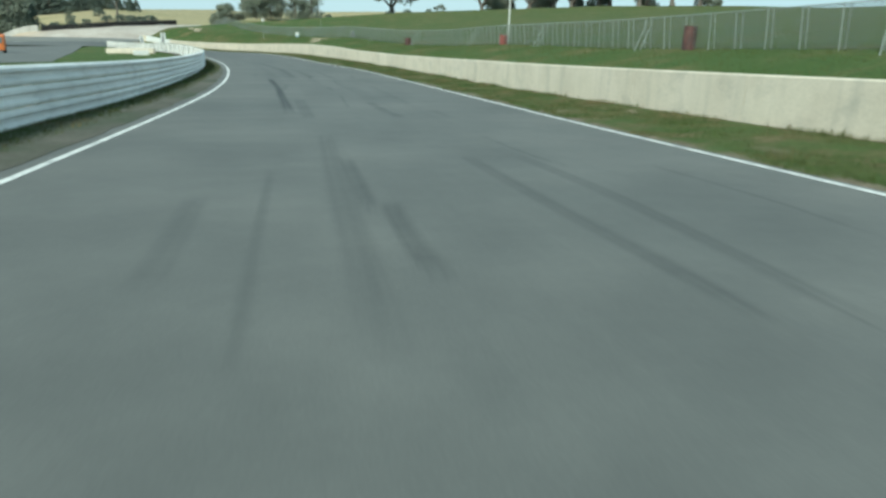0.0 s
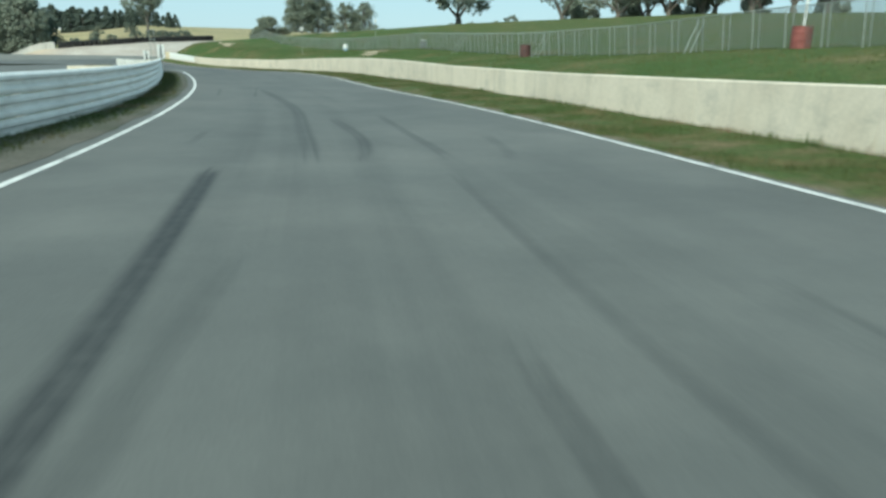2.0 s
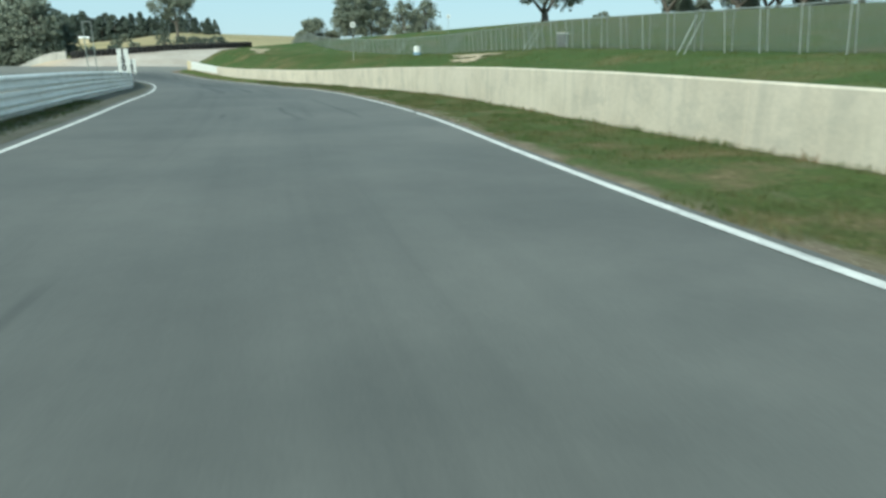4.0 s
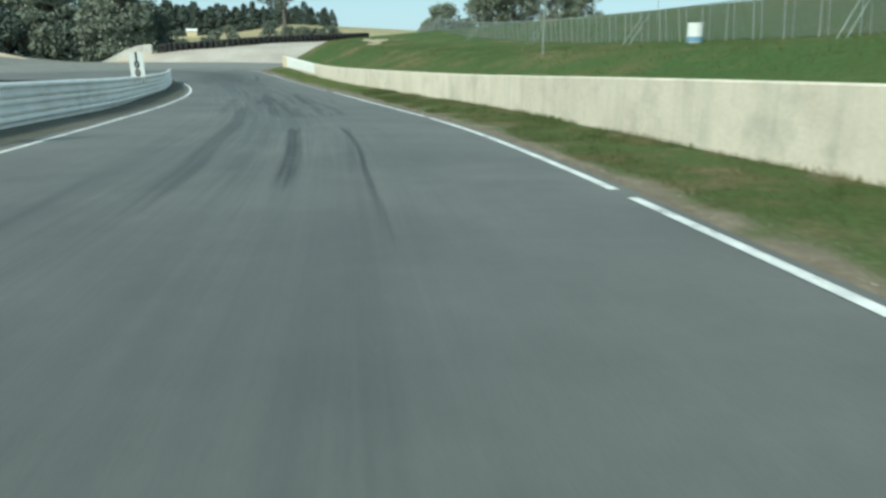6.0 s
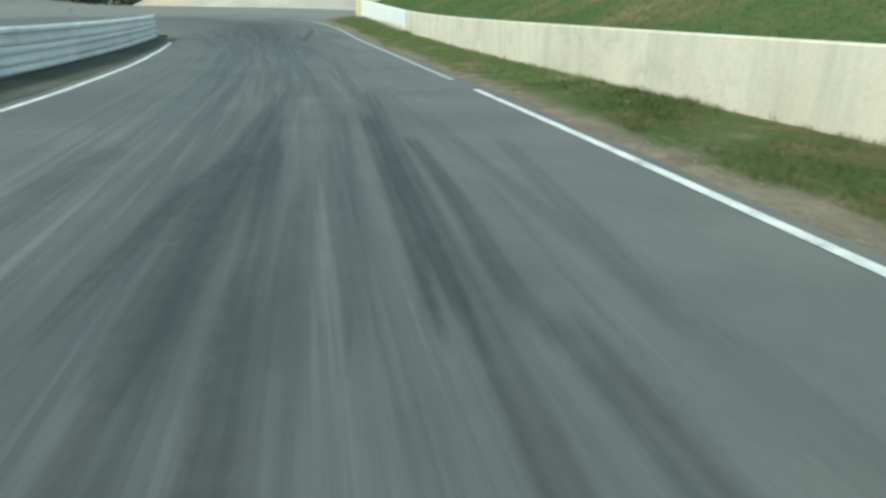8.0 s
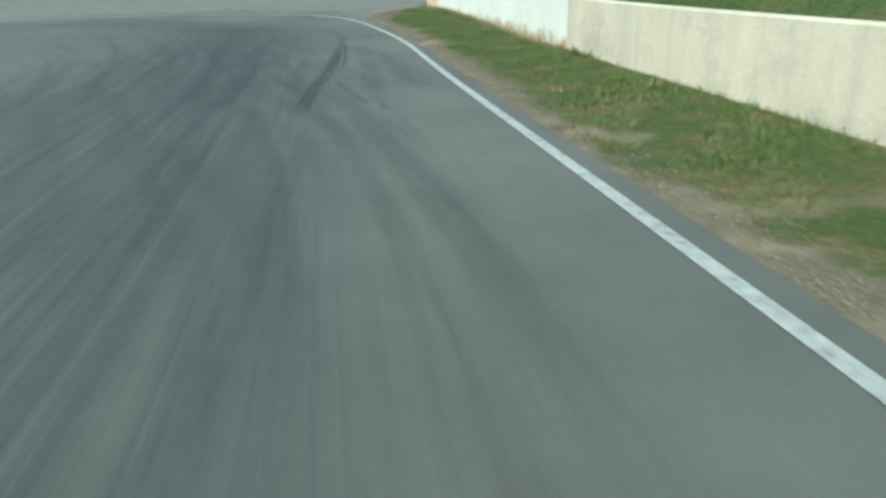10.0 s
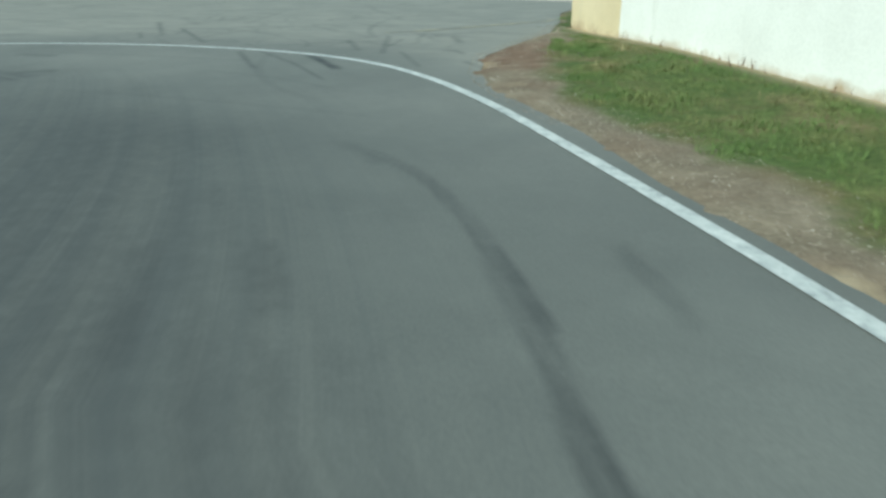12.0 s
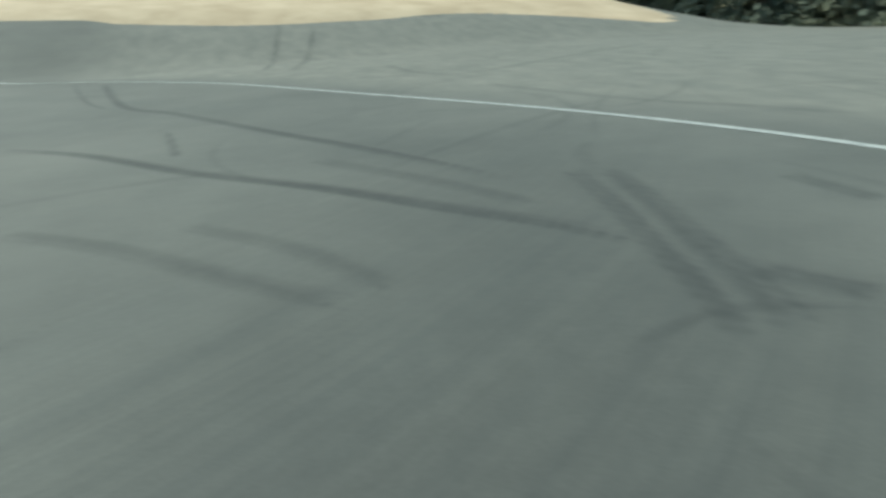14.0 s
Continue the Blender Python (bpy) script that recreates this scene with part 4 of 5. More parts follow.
skid([(-27.19, 140.14), (-26.91, 140.27), (-26.69, 140.39)], 0.12, 0.4)
skid([(-56.58, 140.79), (-46.92, 139.22)], 0.08, 0.5)
skid([(-55.47, 142.07), (-45.73, 139.94)], 0.08, 0.5)
skid([(-34.67, 137.09), (-32.45, 137.30)], 0.05, 0.45)
skid([(-44.48, 142.42), (-39.54, 142.79), (-41.72, 146.69), (-44.80, 151.33)], 0.12, 0.3)
skid([(-49.02, 153.39), (-41.16, 152.16), (-36.18, 151.28)], 0.04, 0.55)
skid([(-36.82, 142.53), (-33.15, 143.10), (-31.38, 143.74), (-29.95, 144.13)], 0.1, 0.25)
skid([(-28.57, 141.62), (-27.74, 141.60)], 0.1, 0.3)
skid([(-59.40, 134.05), (-58.83, 136.22)], 0.09, 0.25)


def fine_marks():
    """Faint streaks along the racing line and scattered over the run-off."""
    rng = np.random.default_rng(21)
    for k in range(60):
        y0 = rng.uniform(10, 85)
        side = rng.choice([0.3, 0.45, 0.6, 0.72]) + rng.normal(0, 0.05)
        ys = np.arange(y0, y0 + rng.uniform(6, 25), 0.5)
        xs = line_l(ys) + (line_r(ys) - line_l(ys)) * (side + rng.normal(0, 0.01) * (ys - y0) / 5)
        mark(np.stack([xs, ys], 1), rng.uniform(0.08, 0.25), rng.uniform(0.04, 0.12), (0.3, 0.3))
    for k in range(90):
        y0 = rng.uniform(92, 120)
        ys = np.arange(y0, min(y0 + rng.uniform(4, 14), 127), 0.4)
        side = rng.normal(0.5, 0.16) + rng.normal(0, 0.02) * (ys - y0) / 5
        xs = line_l(np.minimum(ys, 125)) + (line_r(ys) - line_l(np.minimum(ys, 125))) * side
        mark(np.stack([xs, ys], 1), rng.uniform(0.03, 0.12), rng.uniform(0.08, 0.25), (0.3, 0.3))
    for k in range(80):
        y0 = rng.uniform(119, 129)
        length = rng.uniform(4, 12)
        t = np.linspace(0, 1, 30)
        x0 = line_r(y0) - rng.uniform(1.0, 7.5)
        xs, ys = x0 - 0.42 * length * t - rng.uniform(0.5, 3.5) * t**2, y0 + length * t
        mark(np.stack([xs, ys], 1), rng.uniform(0.04, 0.16), rng.uniform(0.08, 0.28), (0.3, 0.25))
    for k in range(150):
        x0, y0 = rng.uniform(-46, -21), rng.uniform(138, 160)
        a = rng.normal(2.5, 0.6) + (0.5 if y0 < 144 else 0)
        length = rng.uniform(0.8, 6)
        t = np.linspace(0, 1, 24)
        a2 = a + rng.normal(0, 0.5) * t
        mark(np.stack([x0 + length * t * np.cos(a2), y0 + length * t * np.sin(a2)], 1), rng.uniform(0.035, 0.08), rng.uniform(0.1, 0.34), (0.4, 0.4))


def scuffs():
    """Short crossing marks just outside the corner's line."""
    rng = np.random.default_rng(44)
    for k in range(110):
        x0, y0 = rng.uniform(-29, -21.6), rng.uniform(141.6, 148.5)
        if y0 < 142.9 - 0.2 * max(x0 + 24, 0):
            continue
        a = rng.choice([2.35, 2.0, 1.75, 3.0]) + rng.normal(0, 0.25)
        t = np.linspace(0, 1, 14)
        a2 = a + rng.normal(0, 0.7) * t
        length = rng.uniform(0.3, 1.6)
        mark(np.stack([x0 + length * t * np.cos(a2), y0 + length * t * np.sin(a2)], 1), rng.uniform(0.03, 0.055), rng.uniform(0.12, 0.42), (0.3, 0.3))


def lay_rubber():
    """Spreads all marks over the asphalt's vertices, with each one's place along and across the track."""
    rng = np.random.default_rng(31)
    for ob in PAVED:
        n = len(ob.data.vertices)
        co = np.zeros(n * 3)
        ob.data.vertices.foreach_get("co", co)
        co = co.reshape(-1, 3)[:, :2]
        clear = np.ones(n)
        order = np.argsort(co[:, 1], kind="stable")
        ysort = co[order, 1]
        for path, half, cover, ends in MARKS:
            w = half * 1.3 + 0.03
            lo, hi = np.searchsorted(ysort, (path[:, 1].min() - w, path[:, 1].max() + w))
            idx = order[lo:hi]
            idx = idx[(co[idx, 0] > path[:, 0].min() - w) & (co[idx, 0] < path[:, 0].max() + w)]
            if not len(idx):
                continue
            seg = path[1:] - path[:-1]
            ln = (seg**2).sum(1) + 1e-9
            best, at = np.full(len(idx), 9.0), np.zeros(len(idx))
            for k in range(len(seg)):
                q = co[idx] - path[k]
                t = np.clip((q @ seg[k]) / ln[k], 0, 1)
                d = np.hypot(*(q - t[:, None] * seg[k]).T)
                near = d < best
                best[near], at[near] = d[near], ((k + t) / len(seg))[near]
            near = np.clip((at * len(seg)).astype(int), 0, len(seg) - 1)
            off = co[idx] - path[near]
            side = best * np.sign(seg[near, 0] * off[:, 1] - seg[near, 1] * off[:, 0])
            a, b, c = rng.uniform(0, 6.28, 3)
            rag = 0.6 + 0.3 * np.sin(side * 38 + a) + 0.25 * np.sin(side * 83 + b)
            fade = ease(at / (ends[0] * np.maximum(rag, 0.15))) * ease((1 - at) / (ends[1] * np.maximum(1.25 - rag, 0.15)))
            streak = 0.88 + 0.16 * np.sin(side * 61 + c) + 0.12 * np.sin(side * 27 + b + at * 3) + 0.12 * np.sin(at * 17 + a)
            clear[idx] *= 1 - cover * np.clip(streak, 0.2, 1.1) * fade * (1 - ease((best - half * 0.6) / (half * 0.7)))
        y = co[:, 1]
        lane = line_r(np.clip(y, -60, 134)) - 0.035 * np.clip(y - 128, 0, 12) ** 2 - 1.1 * np.clip(y - 140, 0, 40)
        width = np.interp(y, [0, 80, 120, 140], [8, 8.5, 9, 10])
        u = (lane - co[:, 0]) / width
        wear = np.exp(-((u - 0.5) / 0.27) ** 2) * np.interp(y, [55, 80, 92, 104, 118, 138, 146], [0.08, 0.3, 0.75, 0.95, 1.0, 0.85, 0.2])
        lane = densify([(-15.5, 119), (-18.5, 125.5), (-20.9, 130.5), (-22.5, 134.5), (-23.7, 137), (-25.4, 138.9), (-28, 140.1), (-31, 140.6)], 0.5)
        gap = np.full(n, 9.0)
        near = y > 115
        gap[near] = np.sqrt(((co[near, None, :] - lane[None]) ** 2).sum(-1)).min(1)
        film = np.exp(-((gap / 1.9) ** 2))
        wear = np.maximum(wear, film) * np.interp(y, [133, 138.5, 141], [1.0, 0.45, 0.1])
        clear *= 1 - film * np.interp(y, [120, 131, 134, 137.5, 139.3, 141.5], [0.28, 0.38, 0.72, 0.72, 0.36, 0.1])
        # apart from the marks: a broad, slightly darker band left of centre, y 48-90
        clear *= 1 - np.exp(-(((u - 0.72) / 0.33) ** 2)) * np.interp(y, [48, 62, 80, 90], [0, 0.2, 0.18, 0])
        bend = densify([(x, q) for q, x in OUTER])[::-1]
        dust = np.where(y > 131, ease((y - 131) / 6) * ease((y - np.interp(co[:, 0], bend[:, 0], bend[:, 1]) + 0.2) / 2.5) * (co[:, 0] < -20.4), 0)
        for name, values in (("rubber", 1 - clear), ("wear", wear), ("across", u * width), ("along", y), ("dust", dust)):
            ob.data.attributes.new(name, "FLOAT", "POINT").data.foreach_set("value", values.astype(np.float32))


fine_marks()
scuffs()
lay_rubber()

# ---- fence ----


def mesh_wire_material():
    mat = bpy.data.materials.new("chain_link")
    mat.use_nodes = True
    nt = mat.node_tree
    bsdf = nt.nodes["Principled BSDF"]
    bsdf.inputs["Base Color"].default_value = (0.2, 0.22, 0.2, 1)
    bsdf.inputs["Metallic"].default_value, bsdf.inputs["Roughness"].default_value = 0.3, 0.55
    facs = []
    for sgn in (1, -1):
        tc = nt.nodes.new("ShaderNodeTexCoord")
        mp = nt.nodes.new("ShaderNodeMapping")
        mp.inputs["Rotation"].default_value = (radians(45 * sgn), 0, 0)
        wv = nt.nodes.new("ShaderNodeTexWave")
        wv.bands_direction = "Z"
        wv.inputs["Scale"].default_value = 6.0
        nt.links.new(tc.outputs["Object"], mp.inputs[0])
        nt.links.new(mp.outputs[0], wv.inputs[0])
        facs.append(ramp(nt, wv.outputs["Fac"], [(0.93, (0, 0, 0)), (0.985, (1, 1, 1))]))
    both = mixc(nt, 1.0, facs[0], facs[1], "LIGHTEN")
    tr = nt.nodes.new("ShaderNodeBsdfTransparent")
    mx = nt.nodes.new("ShaderNodeMixShader")
    nt.links.new(both, mx.inputs[0])
    nt.links.new(tr.outputs[0], mx.inputs[1])
    nt.links.new(bsdf.outputs[0], mx.inputs[2])
    nt.links.new(mx.outputs[0], nt.nodes["Material Output"].inputs[0])
    return mat


M_CHAIN = mesh_wire_material()
FENCE_H = 1.12


def build_fence():
    root = new("chain_link_fence")
    tagged(root, "low double chain-link fence with pale steel posts on the grass bank", "fence")
    post_me = None
    for row, shift in ((0, 0.0), (1, 0.3)):
        y, k = -2.0, 0
        ys = []
        while y < 165:
            ys.append(y)
            y += 1.42 if y < 120 else 2.0
        for k, y in enumerate(ys):
            yy = y + 0.12 * row
            x = float(fence_x(yy)) + shift
            z = float(terrain(x, yy))
            if post_me is None:
                ob = part("post", tube_bm([(0, 0, -0.3), (0, 0, FENCE_H)], [0.017, 0.017], 6), M_POST, root)
                post_me = ob.data
            else:
                ob = new("post", post_me)
                ob.parent = root
            ob.matrix_basis = pose(x, yy, z, random.gauss(0, 1.0), random.gauss(-5, 1.0), 0)
            if k % 8 == 3 and k > 2:
                part("brace", tube_bm([(x - 0.9, yy - 0.75, float(terrain(x - 0.9, yy - 0.75)) - 0.05), (x, yy + 0.02, z + FENCE_H * 0.92)], [0.015, 0.015], 6), M_POST, root)
        top = [(float(fence_x(y + 0.12 * row)) + shift - 0.09 * FENCE_H, y + 0.12 * row, float(terrain(float(fence_x(y)) + shift, y)) + FENCE_H) for y in ys]
        part("top_rail", tube_bm(top, [0.014] * len(top), 6), M_POST, root)
        rows = [[(x + 0.09 * FENCE_H, y, z - FENCE_H + 0.02), (x, y, z - 0.02)] for x, y, z in top]
        strip("wire_mesh", rows, M_CHAIN, parent=root)


build_fence()


def drum(x, y, mat, label, wide=0.95, tall=0.7):
    """A steel drum with rolling hoops and a recessed lid."""
    root = new("steel_drum")
    r, h = 0.28, 0.86
    prof = [(0, 0), (r, 0), (r, 0.28), (r + 0.014, 0.295), (r, 0.31), (r, 0.57), (r + 0.014, 0.585), (r, 0.6), (r, h - 0.02), (r + 0.012, h - 0.01), (r + 0.006, h), (r - 0.015, h), (r - 0.02, h - 0.02), (0, h - 0.02)]
    bm = bmesh.new()
    n, rings = 20, []
    for pr, pz in prof:
        rings.append([bm.verts.new((max(pr, 0.002) * math.cos(2 * math.pi * k / n), max(pr, 0.002) * math.sin(2 * math.pi * k / n), pz)) for k in range(n)])
    for a, b in zip(rings, rings[1:]):
        for k in range(n):
            bm.faces.new((a[k], a[(k + 1) % n], b[(k + 1) % n], b[k]))
    part("body", bm, mat, root)
    root.matrix_basis = pose(x, y, float(terrain(x, y)) - 0.02) @ Matrix.Diagonal((wide, wide, tall, 1))
    return tagged(root, label, "drum", group="drums along the fence")


M_RED = material("faded_red_paint", [(0.3, (0.20, 0.06, 0.05)), (0.7, (0.32, 0.10, 0.085))], 3, 20, 0.6, 0.1, 0.1, 0.004)
M_DKRED = material("dark_red_paint", [(0.3, (0.06, 0.04, 0.036)), (0.5, (0.11, 0.05, 0.044)), (0.7, (0.16, 0.085, 0.07))], 3, 20, 0.6, 0.1, 0.1, 0.004)
M_GREY = material("grey_paint", [(0.3, (0.13, 0.14, 0.14)), (0.7, (0.22, 0.23, 0.23))], 3, 20, 0.6, 0.1, 0.1, 0.004)
M_BLUE = material("blue_paint", [(0.3, (0.16, 0.30, 0.42)), (0.7, (0.25, 0.40, 0.52))], 3, 20, 0.6, 0.1, 0.1, 0.004)
M_ORANGE = material("orange_paint", [(0.3, (0.55, 0.14, 0.03)), (0.7, (0.68, 0.20, 0.05))], 3, 20, 0.5, 0, 0.1, 0.004)
drum(15.15, 42.9, M_RED, "faded red steel drum standing at the fence")
drum(14.5, 21.9, M_DKRED, "dark red rusty steel drum at the fence", 0.8, 0.92)
drum(12.75, 60.6, M_DKRED, "dark red steel drum beside the wire fence")
grey_drum = drum(10.9, 81.9, M_GREY, "grey steel drum with a white lid at the fence", 0.9, 0.74)
part("lid", tube_bm([(0, 0, 0.80), (0, 0, 0.88)], [0.31, 0.31], 20), M_WHITE, grey_drum, "white lid")
white_drum = drum(5.7, 99.2, M_WHITE, "white and pale blue drum against the fence", 0.85, 0.72)
part("band", tube_bm([(0, 0, 0.05), (0, 0, 0.27)], [0.297, 0.297], 20), M_BLUE, white_drum, "pale blue band")

# ---- distance boards ----


def distance_board(x, y, z0, z1, digits, turn_z, label):
    root = new("distance_board")
    h, w = z1 - z0, 0.52
    part("panel", box_bm(w, 0.018, h, 0.004, (0, 0, h / 2)), M_WHITE, root)
    for s in (-0.17, 0.17):
        part("stake", box_bm(0.05, 0.04, h + 0.2, 0.004, (s, 0.03, h / 2 - 0.12)), M_POST, root)
    for k, ch in enumerate(digits):
        cu = bpy.data.curves.new("numeral", "FONT")
        cu.body, cu.size, cu.align_x, cu.align_y, cu.extrude, cu.offset = ch, 0.38 * h, "CENTER", "CENTER", 0.002, 0.022
        ob = new("numeral", cu)
        ob.data.materials.append(M_BLACK)
        ob.parent = root
        ob.matrix_basis = Matrix.Translation((0, -0.0125, h * (0.83 - 0.33 * k))) @ pose(0, 0, 0, 90, 0, 0)
    root.matrix_basis = pose(x, y, z0, 0, 0, turn_z)
    return tagged(root, label, "sign", group="distance boards")


distance_board(-9.95, 87.2, -2.25, -1.15, "150", 12, "white distance board with black numerals 150 behind the guard rail")
distance_board(-14.45, 103.5, -3.0, -2.05, "100", 16, "white distance board with black numerals 100 behind the guard rail")


def twin_post(x, y):
    root = new("twin_post")
    z = float(road_z(y))
    for s in (-0.16, 0.16):
        part("upright", tube_bm([(s, 0, 0), (s, 0, 3.0)], [0.022, 0.02], 8), M_POST, root)
    for h in (1.6, 2.3, 2.95):
        part("rung", tube_bm([(-0.16, 0, h), (0.16, 0, h)], [0.017, 0.017], 6), M_POST, root)
    root.matrix_basis = pose(x, y, z, 0, 0, 10)
    tagged(root, "grey steel twin post frame behind the guard rail", "post")


twin_post(-9.35, 81.2)


def disc_sign(x, y, top, base_z, label):
    root = new("round_sign")
    part("pole", tube_bm([(0, 0, 0), (0, 0, top - base_z)], [0.025, 0.02], 8), M_POST, root)
    bm = bmesh.new()
    bmesh.ops.create_cone(bm, cap_ends=True, segments=28, radius1=0.2, radius2=0.2, depth=0.03, matrix=Matrix.Translation((0, -0.055, top - base_z - 0.15)) @ pose(0, 0, 0, 90, 0, 0))
    part("disc", bm, M_WHITE, root)
    bm = bmesh.new()
    bmesh.ops.create_cone(bm, cap_ends=True, segments=28, radius1=0.09, radius2=0.09, depth=0.012, matrix=Matrix.Translation((0, -0.078, top - base_z - 0.15)) @ pose(0, 0, 0, 90, 0, 0))
    part("centre", bm, M_GREY, root, "grey centre spot")
    root.matrix_basis = pose(x, y, base_z, 0, 0, 0)
    tagged(root, label, "sign")


disc_sign(1.34, 103.4, 0.5, float(terrain(1.34, 103.4)), "white round sign on a thin pole at the fence")
disc_sign(11.5, 128, 1.9, float(terrain(11.5, 128)), "white round sign on a tall thin pole")


def flag_pole(x, y, h, label):
    root = new("pole")
    part("shaft", tube_bm([(0, 0, -0.2), (0, 0, h)], [0.045, 0.035], 8), M_WHITE, root)
    root.matrix_basis = pose(x, y, float(terrain(x, y)))
    tagged(root, label, "pole")


flag_pole(15.7, 43.6, 4.3, "tall white pole beside the fence")

# ---- sand trap surroundings ----


def tyre_bm():
    bm = bmesh.new()
    n, m, R, r = 14, 7, 0.24, 0.085
    rings = [[bm.verts.new(((R + r * math.cos(b)) * math.cos(a), (R + r * math.cos(b)) * math.sin(a), r + r * math.sin(b))) for b in [2 * math.pi * j / m for j in range(m)]] for a in [2 * math.pi * i / n for i in range(n)]]
    for i in range(n):
        for j in range(m):
            bm.faces.new((rings[i][j], rings[(i + 1) % n][j], rings[(i + 1) % n][(j + 1) % m], rings[i][(j + 1) % m]))
    return bm


def build_tyre_wall():
    root = new("tyre_wall")
    tagged(root, "long stack of old black tyres behind the sand trap", "tyre wall")
    first = part("tyre", tyre_bm(), M_TYRE, root)
    path = densify([(-42.6, 168.3), (-34.2, 171), (-27.1, 176), (-22, 181), (-18, 187)], 0.66)
    stack = bmesh.new()
    for i, (x, y) in enumerate(path):
        z = float(terrain(x, y))
        for k in range(6):
            m = pose(x + random.gauss(0, 0.02), y + random.gauss(0, 0.02), z + 0.17 * k - 0.03, random.gauss(0, 2), random.gauss(0, 2), random.uniform(0, 360))
            if k % 2 == i % 2 or k > 3:
                ob = first if (i, k) == (0, 0) else new("tyre", first.data)
                ob.parent = root
                ob.matrix_basis = m
            else:
                t = tyre_bm()
                t.transform(m)
                me = bpy.data.meshes.new("t")
                t.to_mesh(me)
                t.free()
                stack.from_mesh(me)
                bpy.data.meshes.remove(me)
    for x, y in densify([(-42.6, 168.9), (-34.5, 171.6), (-27.5, 176.6), (-22.5, 181.5), (-18.5, 187.5)], 0.6):
        for k in range(6):
            t = tyre_bm()
            t.transform(pose(x, y, float(terrain(x, y)) + 0.17 * k))
            me = bpy.data.meshes.new("t")
            t.to_mesh(me)
            t.free()
            stack.from_mesh(me)
            bpy.data.meshes.remove(me)
    tagged(part("tyre_stack", stack, M_TYRE, root), kind="stuff")


build_tyre_wall()


def free_wall(name, points, height, thick, mat, label, dz=0.0):
    path = densify(points, 1.5)
    d = np.gradient(path, axis=0)
    d /= np.linalg.norm(d, axis=1)[:, None]
    nrm = np.stack([d[:, 1], -d[:, 0]], 1)
    rows = []
    for p, n in zip(path, nrm):
        z = float(terrain(*p)) + dz
        a, b = p, p + n * thick
        rows.append([(*a, z - 0.4), (*a, z + height - 0.03), (*(a + n * 0.03), z + height), (*(b - n * 0.03), z + height), (*b, z + height - 0.03), (*b, z - 0.4)])
    faces = grid_faces(len(rows), 6) + [tuple(range(6)), tuple((len(rows) - 1) * 6 + k for k in range(6))[::-1]]
    return tagged(mesh_ob(name, [p for r in rows for p in r], faces, mat), label, "wall")


free_wall("concrete_wall", [(-43.4, 168.0), (-50, 171), (-59, 174), (-66, 169.5), (-70.5, 160), (-75, 145), (-77, 125)], 1.25, 0.25, M_GREY_WALL, "low grey concrete wall round the sand trap")
free_wall("block_wall", [(-9.6, 75.2), (-12, 76.5), (-14.4, 78)], 0.75, 0.3, M_CONCRETE, "short low concrete wall behind the guard rail", -0.3)


def utility_box(x, y):
    root = new("white_box")
    part("cabinet", box_bm(1.3, 0.7, 0.62, 0.02, (0, 0, 0.31)), M_WHITE, root)
    part("top_cover", box_bm(1.36, 0.76, 0.06, 0.015, (0, 0, 0.65)), M_WHITE, root)
    root.matrix_basis = pose(x, y, float(road_z(y)) - 0.35, 0, 0, 8)
    tagged(root, "white metal box standing behind the guard rail", "box")


utility_box(-10.0, 70)


def truck(x, y):
    root = new("service_truck")
    part("cab", box_bm(1.9, 1.6, 1.5, 0.12, (0, -1.9, 1.15)), M_ORANGE, root)
    part("tray", box_bm(2.0, 3.2, 1.3, 0.04, (0, 0.7, 1.3)), M_ORANGE, root)
    part("chassis", box_bm(1.6, 5.0, 0.3, 0.03, (0, 0, 0.5)), M_BLACK, root)
    part("windscreen", box_bm(1.6, 0.05, 0.6, 0.02, (0, -2.72, 1.5)), M_GREY, root)
    for sx in (-0.85, 0.85):
        for sy in (-1.8, 1.4):
            bm = bmesh.new()
            bmesh.ops.create_cone(bm, cap_ends=True, segments=20, radius1=0.4, radius2=0.4, depth=0.25, matrix=Matrix.Translation((sx, sy, 0.4)) @ pose(0, 0, 0, 0, 90, 0))
            part("wheel", bm, M_TYRE, root)
    root.matrix_basis = pose(x, y, float(terrain(x, y)), 0, 0, 15)
    tagged(root, "small orange service truck parked by the far track", "truck")


truck(-28.0, 90.5)

# ---- trees ----


def leaf_mesh(name, centres, radii, count, leaf, mat, parent, seed, flat=0.8):
    """Leaves scattered in clumps, each leaf a small bent quad."""
    rng = np.random.default_rng(seed)
    verts, faces = [], []
    for c, r in zip(centres, radii):
        v = rng.normal(0, 1, (count, 3))
        v /= np.linalg.norm(v, axis=1)[:, None]
        p = np.array(c) + v * (r * rng.uniform(0.35, 1.0, count) ** 0.6)[:, None] * (1, 1, flat)
        s = leaf * rng.uniform(0.6, 1.4, count)
        a = rng.normal(0, 1, (count, 3))
        a /= np.linalg.norm(a, axis=1)[:, None]
        b = np.cross(a, rng.normal(0, 1, (count, 3)))
        b /= np.linalg.norm(b, axis=1)[:, None] + 1e-9
        for i in range(count):
            k = len(verts)
            verts += [p[i] - a[i] * s[i], p[i] - b[i] * s[i] * 0.45, p[i] + a[i] * s[i], p[i] + b[i] * s[i] * 0.45]
            faces.append((k, k + 1, k + 2, k + 3))
    return mesh_ob(name, verts, faces, mat, parent=parent)


